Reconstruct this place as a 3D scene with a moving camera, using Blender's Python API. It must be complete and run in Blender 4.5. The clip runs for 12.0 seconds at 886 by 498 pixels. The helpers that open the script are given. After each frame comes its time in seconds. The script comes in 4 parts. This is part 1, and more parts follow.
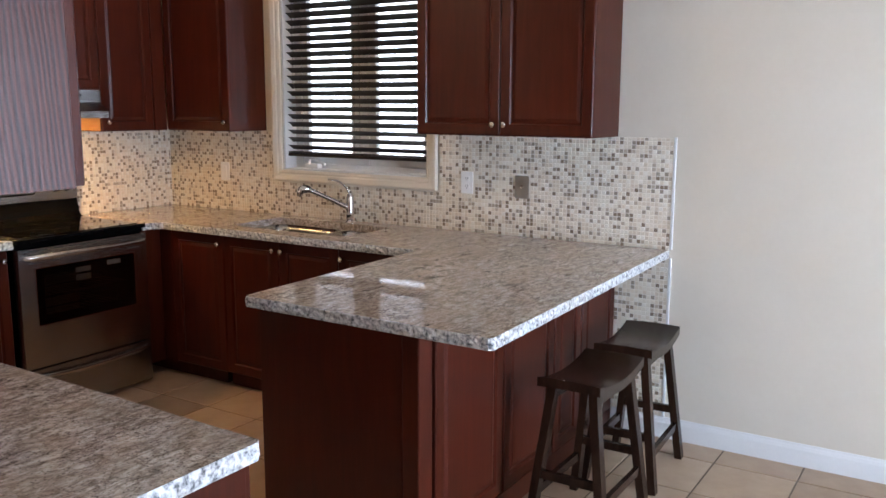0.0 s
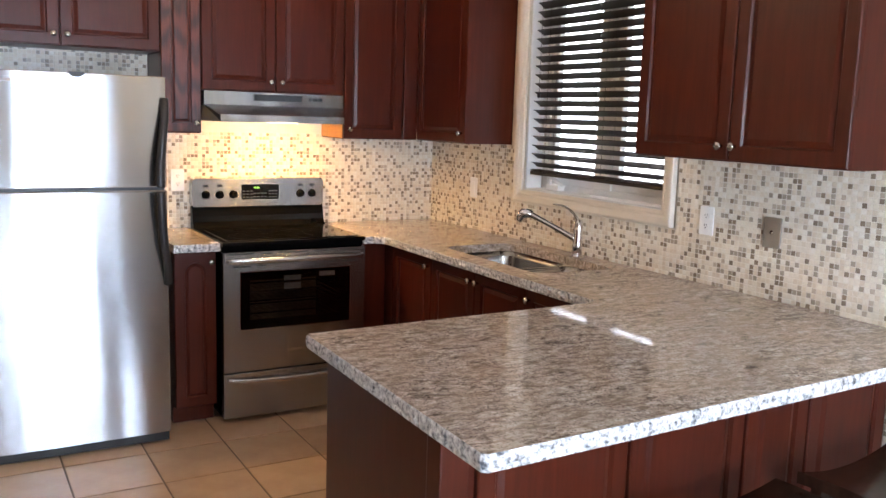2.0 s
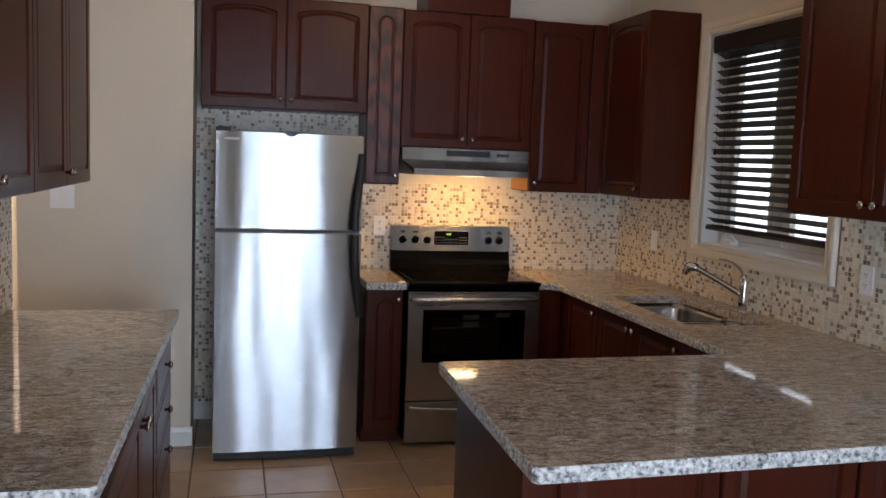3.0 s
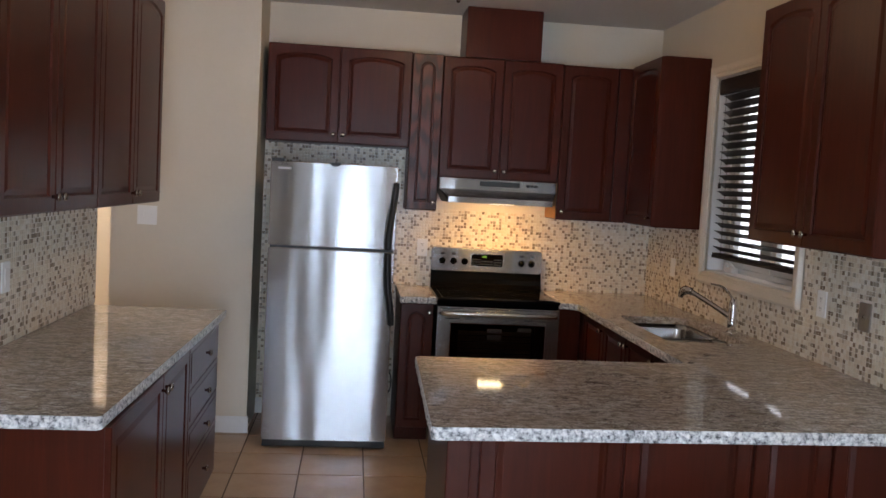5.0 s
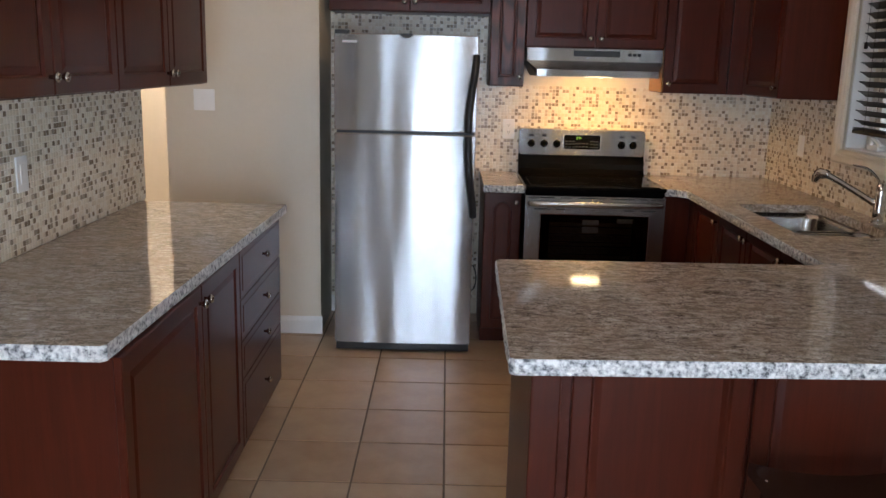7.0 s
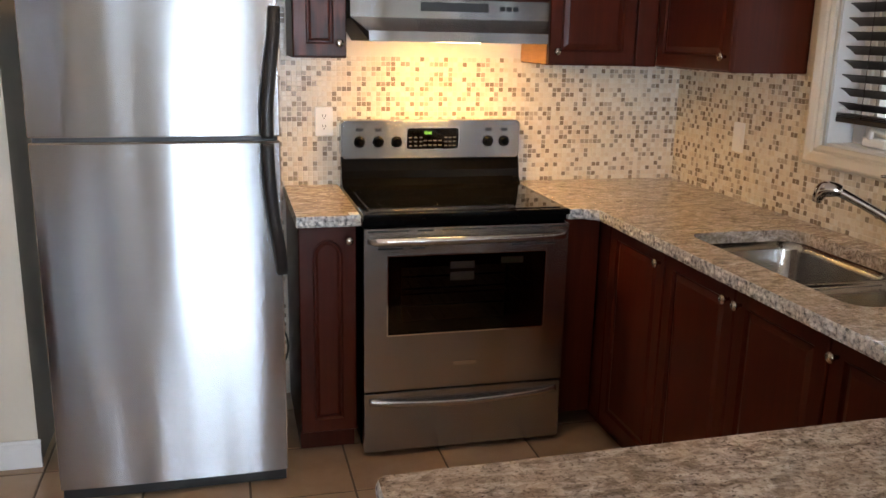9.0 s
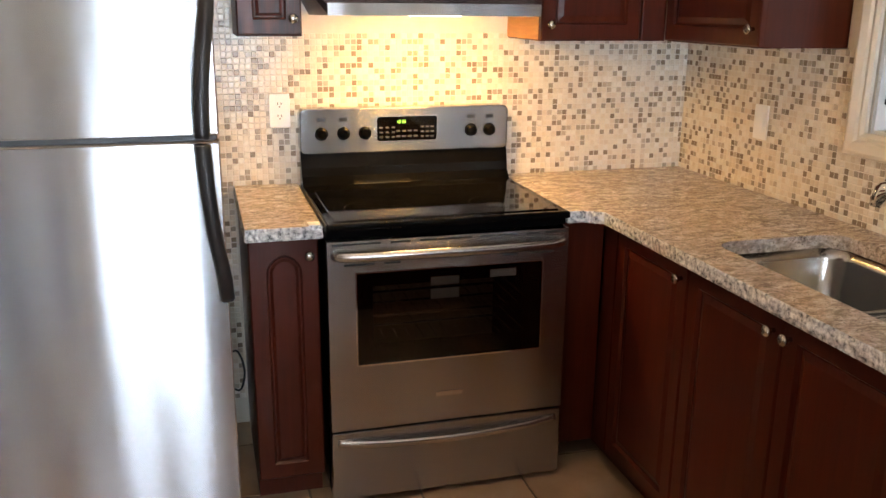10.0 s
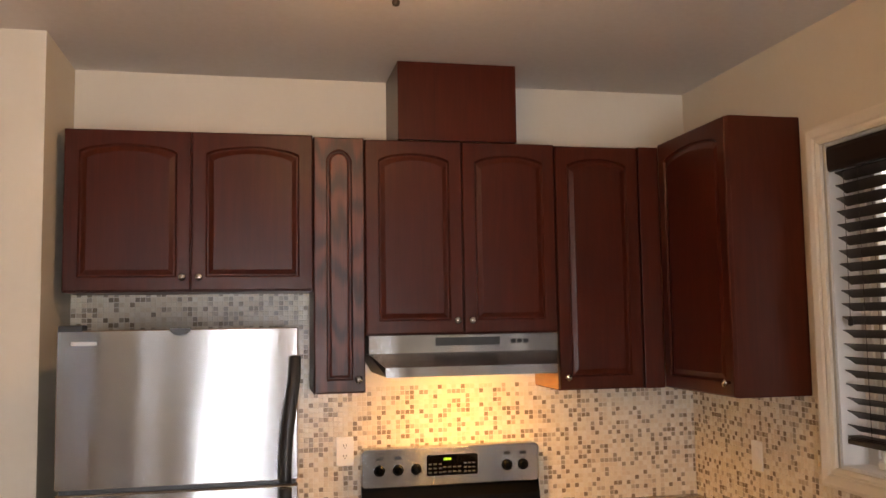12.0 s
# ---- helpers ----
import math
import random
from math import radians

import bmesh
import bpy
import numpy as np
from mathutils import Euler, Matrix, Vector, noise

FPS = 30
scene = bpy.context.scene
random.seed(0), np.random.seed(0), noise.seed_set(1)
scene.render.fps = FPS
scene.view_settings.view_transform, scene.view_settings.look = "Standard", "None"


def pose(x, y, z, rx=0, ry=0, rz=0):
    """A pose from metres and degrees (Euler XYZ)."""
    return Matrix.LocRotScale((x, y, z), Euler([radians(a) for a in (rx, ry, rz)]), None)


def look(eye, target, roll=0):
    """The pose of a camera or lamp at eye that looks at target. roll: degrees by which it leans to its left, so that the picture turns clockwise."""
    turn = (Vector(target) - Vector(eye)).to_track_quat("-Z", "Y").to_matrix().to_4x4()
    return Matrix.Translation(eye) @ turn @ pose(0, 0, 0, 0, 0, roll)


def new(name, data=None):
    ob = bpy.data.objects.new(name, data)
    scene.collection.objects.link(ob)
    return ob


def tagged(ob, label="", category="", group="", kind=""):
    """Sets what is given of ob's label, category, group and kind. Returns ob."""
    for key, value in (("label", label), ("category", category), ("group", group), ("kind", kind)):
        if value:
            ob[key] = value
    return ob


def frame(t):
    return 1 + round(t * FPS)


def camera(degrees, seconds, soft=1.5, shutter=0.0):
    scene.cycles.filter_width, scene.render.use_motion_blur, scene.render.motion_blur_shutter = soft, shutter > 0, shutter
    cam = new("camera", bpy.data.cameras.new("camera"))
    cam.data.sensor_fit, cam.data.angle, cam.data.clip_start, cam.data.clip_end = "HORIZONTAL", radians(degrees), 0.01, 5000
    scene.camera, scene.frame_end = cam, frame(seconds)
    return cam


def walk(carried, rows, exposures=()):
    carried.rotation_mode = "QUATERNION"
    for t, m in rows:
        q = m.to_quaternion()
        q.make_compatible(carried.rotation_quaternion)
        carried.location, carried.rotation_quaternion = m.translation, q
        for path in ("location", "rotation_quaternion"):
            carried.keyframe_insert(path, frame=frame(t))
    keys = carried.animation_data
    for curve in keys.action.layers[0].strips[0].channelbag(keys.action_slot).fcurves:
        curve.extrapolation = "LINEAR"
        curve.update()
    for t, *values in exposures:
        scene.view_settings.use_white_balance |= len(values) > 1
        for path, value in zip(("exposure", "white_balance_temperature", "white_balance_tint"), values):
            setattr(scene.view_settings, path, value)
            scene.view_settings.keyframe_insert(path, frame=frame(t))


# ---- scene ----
cam = camera(54.3, 12.0)
PATH = [
    (0, (-3.929, -4.622, 1.58), (-2.259, -3.571, 1.25), 0.2),
    (0.5, (-3.665, -4.806, 1.611), (-2.142, -3.548, 1.302), 0.3),
    (1, (-3.383, -4.827, 1.557), (-2.034, -3.401, 1.176), -1.7),
    (1.5, (-3.035, -4.779, 1.568), (-1.751, -3.317, 1.103), 0.8),
    (2, (-2.692, -4.784, 1.559), (-1.696, -3.075, 1.256), 1.8),
    (2.5, (-2.542, -4.987, 1.56), (-1.8, -3.144, 1.331), 2.2),
    (3, (-2.479, -5.211, 1.59), (-1.998, -3.28, 1.384), 2.2),
    (3.2, (-2.437, -5.275, 1.603), (-2.063, -3.318, 1.429), 1.6),
    (4.8, (-2.06, -5.814, 1.589), (-1.856, -3.829, 1.461), 2.8),
    (5, (-2.061, -5.864, 1.603), (-1.853, -3.88, 1.456), 3.1),
    (5.5, (-2.064, -5.888, 1.591), (-1.895, -3.904, 1.408), 3.3),
    (6, (-2.062, -5.813, 1.575), (-1.927, -3.833, 1.326), 3.3),
    (6.5, (-2.024, -5.548, 1.56), (-1.98, -3.578, 1.217), 2.0),
    (7, (-1.968, -5.3, 1.562), (-1.969, -3.345, 1.139), 1.4),
    (7.2, (-1.966, -5.141, 1.561), (-1.869, -3.19, 1.132), 2.0),
    (8.8, (-1.983, -3.716, 1.537), (-1.61, -1.807, 1.071), 0.7),
    (9, (-1.98, -3.556, 1.53), (-1.502, -1.675, 1.047), 1.2),
    (9.5, (-1.902, -3.216, 1.523), (-1.325, -1.37, 1.015), 1.3),
    (10, (-1.859, -3.075, 1.532), (-1.336, -1.222, 0.989), 0.5),
    (10.5, (-1.865, -3.083, 1.558), (-1.38, -1.209, 1.057), 0.4),
    (11, (-1.93, -3.226, 1.622), (-1.425, -1.3, 1.439), 0.5),
    (11.5, (-2.004, -3.454, 1.671), (-1.421, -1.541, 1.692), -0.4),
    (12, (-1.933, -3.659, 1.709), (-1.52, -1.709, 1.874), -0.9),
]
EXPOSURES = [(0.0, 0.25, 6030, 17), (1.5, 0.65, 6330, 17), (2.0, 0.65, 6330, 17), (2.5, 0.0, 6330, 18), (3.0, -0.65, 6330, 16), (5.5, -0.69, 6530, 18), (7.0, -0.45, 6480, 16),
             (9.0, 0.10, 6680, 15), (9.5, 0.30, 6830, 15), (10.5, 0.62, 6830, 16), (11.0, 0.15, 7230, 18), (11.5, -0.3, 7730, 21), (12.0, -0.15, 8330, 25)]
walk(cam, [(t, look(eye, target, roll)) for t, eye, target, roll in PATH], EXPOSURES)

# ---- world, sun and lamps ----
world = bpy.data.worlds.new("world")
scene.world = world
world.use_nodes = True
wn = world.node_tree.nodes
sky = wn.new("ShaderNodeTexSky")
sky.sky_type, sky.sun_disc = "NISHITA", False
sky.sun_elevation, sky.sun_rotation = radians(42), radians(10)
wn["Background"].inputs["Strength"].default_value = 0.15
world.node_tree.links.new(sky.outputs[0], wn["Background"].inputs["Color"])


def lamp(name, kind, m, energy, color, **kw):
    data = bpy.data.lights.new(name, kind)
    data.energy, data.color = energy, color
    for k, v in kw.items():
        if k == "size":
            data.size = v
        elif k == "size_y":
            data.shape, data.size_y = "RECTANGLE", v
        elif k == "angle":
            data.angle = v
        elif k == "radius":
            data.shadow_soft_size = v
    ob = new(name, data)
    ob.matrix_world = m
    return ob


SUN = Vector((0.15, 0.75, 0.68))
lamp("sun", "SUN", look(SUN * 20, (0, 0, 0)), 3.0, (1, 0.95, 0.88), angle=radians(0.5))
# daylight standing in the patio door, two added unseen fills, then the lit lamps
lamp("patio_daylight", "AREA", look((-1.85, -7.12, 1.10), (-1.85, 0, 1.05)), 128, (0.69, 0.85, 1.0), size=1.4, size_y=2.0)
# added point fill that brightens the hall end wall; no lamp is known there
lamp("hall_bulb", "POINT", pose(-4.05, 0.42, 2.60), 190, (1.0, 0.90, 0.74), radius=0.12)
# weak area fill added outside the invented far-room window
lamp("family_daylight", "AREA", look((-6.75, -4.4, 1.5), (-2.0, -4.4, 1.4)), 3, (0.82, 0.91, 1.0), size=1.8, size_y=1.3)
lamp("hood_bulb", "AREA", look((-1.12, -0.355, 1.492), (-1.12, -0.22, 0.95)), 8.0, (1.0, 0.54, 0.14), size=0.24, size_y=0.09)
lamp("ceiling_bulb", "POINT", pose(-1.60, -1.56, 2.60), 19, (1.0, 0.66, 0.34), radius=0.08)


# ---- materials ----
def material(name, build, rough=0.5, metal=0.0):
    m = bpy.data.materials.new(name)
    m.use_nodes = True
    nt = m.node_tree
    p = nt.nodes["Principled BSDF"]
    p.inputs["Roughness"].default_value, p.inputs["Metallic"].default_value = rough, metal

    def node(kind, **inputs):
        n = nt.nodes.new("ShaderNode" + kind)
        for k, v in inputs.items():
            s = n.inputs[int(k[1:])] if k[0] == "_" else n.inputs[k.replace("_", " ")]
            if isinstance(v, bpy.types.NodeSocket):
                nt.links.new(v, s)
            else:
                s.default_value = v
        return n

    build(node, p, nt.links)
    return m


def ramp(node, fac, *stops, constant=False):
    r = node("ValToRGB", Fac=fac)
    e = r.color_ramp.elements
    while len(e) < len(stops):
        e.new(0.5)
    if constant:
        r.color_ramp.interpolation = "CONSTANT"
    for s, (at, c) in zip(e, stops):
        s.position, s.color = at, (*c, 1)
    return r.outputs[0]


def spot(node, scale=(1, 1, 1), coord="Object"):
    c = node("TexCoord")
    return node("Mapping", Vector=c.outputs[coord], Scale=scale).outputs[0]


def bump(node, p, links, height, strength=0.2, distance=0.002):
    b = node("Bump", Height=height, Strength=strength, Distance=distance)
    links.new(b.outputs[0], p.inputs["Normal"])


def plain(name, a, b, rough=0.5, metal=0.0, scale=12.0, relief=0.05, stretch=(1, 1, 1), coat=0.0, dist=0.001, spec=0.5):
    def build(node, p, links):
        v = spot(node, stretch)
        n1 = node("TexNoise", Vector=v, Scale=scale, Detail=6.0)
        n2 = node("TexNoise", Vector=v, Scale=scale * 14, Detail=3.0)
        mixed = node("Mix", _0=0.3, _2=n1.outputs[0], _3=n2.outputs[0])
        links.new(ramp(node, mixed.outputs[0], (0.35, a), (0.65, b)), p.inputs["Base Color"])
        r = node("MapRange", Value=n1.outputs[0])
        r.inputs[3].default_value, r.inputs[4].default_value = rough * 0.85, min(1, rough * 1.15)
        links.new(r.outputs[0], p.inputs["Roughness"])
        p.inputs["Coat Weight"].default_value = coat
        p.inputs["Coat Roughness"].default_value = 0.15
        p.inputs["Specular IOR Level"].default_value = spec
        bump(node, p, links, n2.outputs[0], relief, dist)
    return material(name, build, rough, metal)


def cherry_build(node, p, links):
    v = spot(node, (26, 26, 2.2))
    w = node("TexNoise", Vector=v, Scale=1.0, Detail=5.0, Distortion=1.2)
    f = node("TexNoise", Vector=spot(node, (190, 190, 7)), Scale=1.0, Detail=3.0)
    big = node("TexNoise", Vector=spot(node), Scale=1.4, Detail=2.0)
    g = node("Mix", _0=0.35, _2=w.outputs[0], _3=f.outputs[0])
    g2 = node("Mix", _0=0.3, _2=g.outputs[0], _3=big.outputs[0])
    links.new(ramp(node, g2.outputs[0], (0.34, (0.046, 0.0077, 0.0034)), (0.5, (0.061, 0.0100, 0.0042)), (0.68, (0.079, 0.0134, 0.0055))), p.inputs["Base Color"])
    p.inputs["Roughness"].default_value = 0.31
    p.inputs["Specular IOR Level"].default_value = 0.25
    bump(node, p, links, f.outputs[0], 0.12, 0.0006)


def oak_build(node, p, links):
    """Open oak grain with long pointed arches, under the same dark stain."""
    warp = node("TexNoise", Vector=spot(node, (7.0, 7.0, 1.6)), Scale=1.0, Detail=2.0)
    mixv = node("VectorMath")
    mixv.operation = "ADD"
    links.new(spot(node, (26.0, 26.0, 2.2)), mixv.inputs[0])
    amt = node("VectorMath", _0=warp.outputs["Color"])
    amt.operation = "SCALE"
    amt.inputs["Scale"].default_value = 1.1
    links.new(amt.outputs[0], mixv.inputs[1])
    wave = node("TexWave", Vector=mixv.outputs[0], Scale=1.5, Distortion=0.8, Detail=2.0)
    wave.wave_type = "RINGS"
    pore = node("TexNoise", Vector=spot(node, (300, 300, 8)), Scale=1.0, Detail=4.0)
    m = node("Mix", _0=0.62, _2=wave.outputs["Fac"], _3=pore.outputs[0])
    links.new(ramp(node, m.outputs[0], (0.32, (0.032, 0.0058, 0.0034)), (0.5, (0.070, 0.0120, 0.0058)), (0.70, (0.105, 0.0195, 0.0100))), p.inputs["Base Color"])
    p.inputs["Specular IOR Level"].default_value = 0.45
    r = node("MapRange", Value=m.outputs[0])
    r.inputs[3].default_value, r.inputs[4].default_value = 0.50, 0.32
    links.new(r.outputs[0], p.inputs["Roughness"])
    bump(node, p, links, m.outputs[0], 0.45, 0.0006)


def granite_build(node, p, links):
    v = spot(node)
    warp = node("TexNoise", Vector=v, Scale=9.0, Detail=4.0)
    flow = node("Mapping", Vector=v, Scale=(19, 46, 32), Rotation=(0, 0, 0.12))
    n1 = node("TexNoise", Vector=flow.outputs[0], Scale=1.0, Detail=8.0, Roughness=0.72, Distortion=0.8)
    n2 = node("TexNoise", Vector=v, Scale=160.0, Detail=4.0, Roughness=0.6)
    n3 = node("TexVoronoi", Vector=v, Scale=95.0)
    base = ramp(node, n1.outputs[0], (0.32, (0.10, 0.072, 0.055)), (0.43, (0.29, 0.22, 0.17)), (0.52, (0.48, 0.395, 0.325)), (0.64, (0.66, 0.59, 0.51)))
    dark = ramp(node, n2.outputs[0], (0.36, (0.16, 0.14, 0.13)), (0.45, (1, 1, 1)))
    mul = node("Mix", _0=0.85)
    mul.data_type, mul.blend_type = "RGBA", "MULTIPLY"
    mul.inputs[0].default_value = 0.85
    links.new(base, mul.inputs[6])
    links.new(dark, mul.inputs[7])
    mul2 = node("Mix")
    mul2.data_type, mul2.blend_type = "RGBA", "OVERLAY"
    mul2.inputs[0].default_value = 0.35
    links.new(mul.outputs[2], mul2.inputs[6])
    grey = node("RGBToBW", Color=n3.outputs["Color"])
    links.new(grey.outputs[0], mul2.inputs[7])
    sat = node("HueSaturation", Color=mul2.outputs[2], Saturation=0.8, Value=1.05)
    soft = node("Mix")
    soft.data_type = "RGBA"
    links.new(ramp(node, warp.outputs[0], (0.4, (0, 0, 0)), (0.6, (0.35, 0.35, 0.35))), soft.inputs[0])
    links.new(sat.outputs[0], soft.inputs[6])
    soft.inputs[7].default_value = (0.45, 0.36, 0.27, 1)
    links.new(soft.outputs[2], p.inputs["Base Color"])
    p.inputs["Roughness"].default_value = 0.055
    bump(node, p, links, n2.outputs[0], 0.03, 0.0004)


def chipped_build(node, p, links):
    v = spot(node)
    n1 = node("TexNoise", Vector=v, Scale=70.0, Detail=6.0, Roughness=0.65)
    n2 = node("TexVoronoi", Vector=v, Scale=60.0)
    base = ramp(node, n1.outputs[0], (0.36, (0.07, 0.075, 0.085)), (0.46, (0.42, 0.43, 0.44)), (0.6, (0.78, 0.78, 0.77)))
    links.new(base, p.inputs["Base Color"])
    p.inputs["Roughness"].default_value = 0.4
    bump(node, p, links, n2.outputs["Distance"], 0.8, 0.004)


def mosaic_build(source):
    def build(node, p, links):
        if source == "object":
            rnd = node("ObjectInfo").outputs["Random"]
        else:
            rnd = node("NewGeometry").outputs["Random Per Island"]
        col = ramp(node, rnd, (0.0, (0.76, 0.66, 0.52)), (0.16, (0.81, 0.735, 0.61)), (0.32, (0.73, 0.625, 0.49)), (0.44, (0.79, 0.71, 0.585)), (0.57, (0.84, 0.78, 0.68)),
                   (0.70, (0.55, 0.46, 0.36)), (0.77, (0.31, 0.235, 0.165)), (0.84, (0.38, 0.315, 0.245)), (0.91, (0.27, 0.21, 0.155)), (0.955, (0.43, 0.365, 0.29)), constant=True)
        n = node("TexNoise", Vector=spot(node), Scale=120.0, Detail=5.0)
        h = node("HueSaturation", Color=col, Value=1.0, Saturation=0.95)
        mr = node("MapRange", Value=n.outputs[0])
        mr.inputs[3].default_value, mr.inputs[4].default_value = 0.82, 1.16
        links.new(mr.outputs[0], h.inputs["Value"])
        links.new(h.outputs[0], p.inputs["Base Color"])
        p.inputs["Roughness"].default_value = 0.24
        bump(node, p, links, n.outputs[0], 0.12, 0.0005)
    return build


def floor_build(source):
    def build(node, p, links):
        rnd = node("ObjectInfo").outputs["Random"] if source == "object" else node("NewGeometry").outputs["Random Per Island"]
        n = node("TexNoise", Vector=spot(node), Scale=7.0, Detail=7.0, Roughness=0.6)
        f = node("TexNoise", Vector=spot(node), Scale=140.0, Detail=3.0)
        m = node("Mix", _0=0.3, _2=n.outputs[0], _3=rnd)
        col = ramp(node, m.outputs[0], (0.3, (0.36, 0.24, 0.15)), (0.5, (0.43, 0.30, 0.195)), (0.7, (0.50, 0.365, 0.25)))
        links.new(col, p.inputs["Base Color"])
        p.inputs["Roughness"].default_value = 0.33
        bump(node, p, links, f.outputs[0], 0.08, 0.0006)
    return build


def steel_build(node, p, links):
    """Sheet steel brushed across, so that reflections draw out up and down; slight dents and waves."""
    g = node("TexNoise", Vector=spot(node, (2.0, 2.0, 420)), Scale=1.0, Detail=4.0)
    wav = node("TexNoise", Vector=spot(node, (4.6, 4.6, 0.55)), Scale=1.0, Detail=0.8)
    links.new(ramp(node, g.outputs[0], (0.35, (0.43, 0.445, 0.465)), (0.65, (0.465, 0.48, 0.50))), p.inputs["Base Color"])
    b1 = node("Bump", Height=wav.outputs[0], Strength=0.8, Distance=0.017)
    links.new(b1.outputs[0], p.inputs["Normal"])
    up = node("CombineXYZ", Z=1.0)
    links.new(up.outputs[0], p.inputs["Tangent"])
    r = node("MapRange", Value=g.outputs[0])
    r.inputs[3].default_value, r.inputs[4].default_value = 0.24, 0.275
    links.new(r.outputs[0], p.inputs["Roughness"])
    p.inputs["Anisotropic"].default_value = 0.92


def glass_build(node, p, links):
    p.inputs["Base Color"].default_value = (1, 1, 1, 1)
    p.inputs["Transmission Weight"].default_value = 1.0
    p.inputs["IOR"].default_value = 1.45


def dark_glass_build(node, p, links):
    p.inputs["Base Color"].default_value = (0.45, 0.40, 0.36, 1)
    p.inputs["Transmission Weight"].default_value = 1.0
    p.inputs["IOR"].default_value = 1.45


def glow(name, color, strength):
    def build(node, p, links):
        p.inputs["Base Color"].default_value = (*color, 1)
        p.inputs["Emission Color"].default_value = (*color, 1)
        p.inputs["Emission Strength"].default_value = strength
    return material(name, build, 0.4)


CHERRY = material("cherry_wood", cherry_build, 0.38)
OAK = material("stained_oak", oak_build, 0.4)
MAPLE = plain("raw_wood_edge", (0.42, 0.20, 0.07), (0.52, 0.27, 0.10), 0.5, stretch=(1, 1, 8))
GRANITE = material("granite", granite_build, 0.12)
CHIPPED = material("chipped_granite", chipped_build, 0.4)
MOSAIC = material("mosaic_tile", mosaic_build("object"), 0.3)
MOSAIC_J = material("mosaic_joined", mosaic_build("island"), 0.3)
GROUT = plain("wall_grout", (0.74, 0.67, 0.57), (0.80, 0.73, 0.63), 0.9, scale=30)
TILE = material("floor_tile", floor_build("object"), 0.33)
TILE_J = material("floor_tile_joined", floor_build("island"), 0.33)
FGROUT = plain("floor_grout", (0.13, 0.095, 0.07), (0.19, 0.145, 0.11), 0.9, scale=30)
PAINT = plain("cream_paint", (0.68, 0.615, 0.51), (0.71, 0.645, 0.54), 0.62, scale=3, relief=0.10)
CEIL = plain("ceiling_paint", (0.70, 0.645, 0.60), (0.74, 0.685, 0.64), 0.9, scale=40, relief=0.3)
TRIM = plain("cream_trim", (0.72, 0.65, 0.54), (0.76, 0.69, 0.58), 0.4, scale=5)
WHITE = plain("white_plastic", (0.87, 0.865, 0.85), (0.90, 0.895, 0.88), 0.35, scale=8)
VINYL = plain("white_vinyl", (0.74, 0.74, 0.73), (0.79, 0.79, 0.78), 0.35, scale=5)
STEEL = material("brushed_steel", steel_build, 0.27, 1.0)
SMOOTH = plain("satin_steel", (0.55, 0.55, 0.55), (0.62, 0.62, 0.62), 0.26, 1.0, scale=3, relief=0.0)
BOWL = plain("sink_steel", (0.44, 0.44, 0.43), (0.52, 0.52, 0.51), 0.20, 1.0, scale=3, relief=0.0)
PLATE = plain("bronzed_plate", (0.33, 0.29, 0.25), (0.40, 0.36, 0.31), 0.5, 0.7, scale=20)
CHROME = plain("chrome", (0.75, 0.75, 0.76), (0.80, 0.80, 0.81), 0.07, 1.0, scale=3, relief=0.0)
NICKEL = plain("brushed_nickel", (0.50, 0.47, 0.43), (0.58, 0.55, 0.50), 0.25, 1.0, scale=20)
BLACK = plain("black_enamel", (0.0030, 0.0030, 0.0032), (0.0045, 0.0045, 0.0048), 0.07, scale=6, relief=0.0, spec=0.11)
CERAMIC = plain("black_ceramic_glass", (0.0025, 0.0025, 0.0027), (0.005, 0.0048, 0.0046), 0.04, scale=5, relief=0.0, spec=0.24)
RUBBER = plain("black_plastic", (0.012, 0.012, 0.013), (0.022, 0.022, 0.023), 0.42, scale=15)
SIDE = plain("fridge_side", (0.035, 0.033, 0.032), (0.05, 0.047, 0.045), 0.5, scale=60, relief=0.3)
EDGE = plain("door_edge", (0.24, 0.17, 0.12), (0.30, 0.22, 0.16), 0.45, 0.3)
SLAT = plain("dark_slat", (0.013, 0.008, 0.006), (0.022, 0.013, 0.010), 0.4, scale=4, stretch=(20, 1, 20))
STOOL = plain("espresso_wood", (0.018, 0.008, 0.005), (0.038, 0.017, 0.010), 0.22, scale=4, stretch=(8, 8, 1), spec=0.3)
GLASS = material("glass", glass_build, 0.0)
DARKGLASS = material("oven_glass", dark_glass_build, 0.03)
OVEN = plain("oven_enamel", (0.13, 0.095, 0.055), (0.20, 0.15, 0.09), 0.5, scale=9)
BRONZE = plain("bronze", (0.06, 0.04, 0.025), (0.09, 0.06, 0.04), 0.35, 0.8)
LABEL = plain("pale_label", (0.55, 0.55, 0.56), (0.62, 0.62, 0.63), 0.6)
LENS = glow("hood_lens", (1.0, 0.78, 0.42), 14.0)
DOME = glow("frosted_dome", (1.0, 0.80, 0.55), 2.5)
DIGIT = glow("green_digits", (0.40, 1.0, 0.10), 1.1)
GRASS = plain("lawn", (0.05, 0.08, 0.025), (0.09, 0.12, 0.04), 0.9, scale=2)
BRICK = plain("pale_siding", (0.55, 0.50, 0.45), (0.62, 0.57, 0.52), 0.8, scale=3)


# ---- mesh helpers ----
def mesh_ob(name, bm, mat, parent=None, smooth=False):
    bmesh.ops.recalc_face_normals(bm, faces=bm.faces)
    me = bpy.data.meshes.new(name)
    bm.to_mesh(me)
    bm.free()
    for m in (mat if isinstance(mat, (list, tuple)) else [mat]):
        me.materials.append(m)
    if smooth:
        for f in me.polygons:
            f.use_smooth = True
    ob = new(name, me)
    if parent:
        ob.parent = parent
    return ob


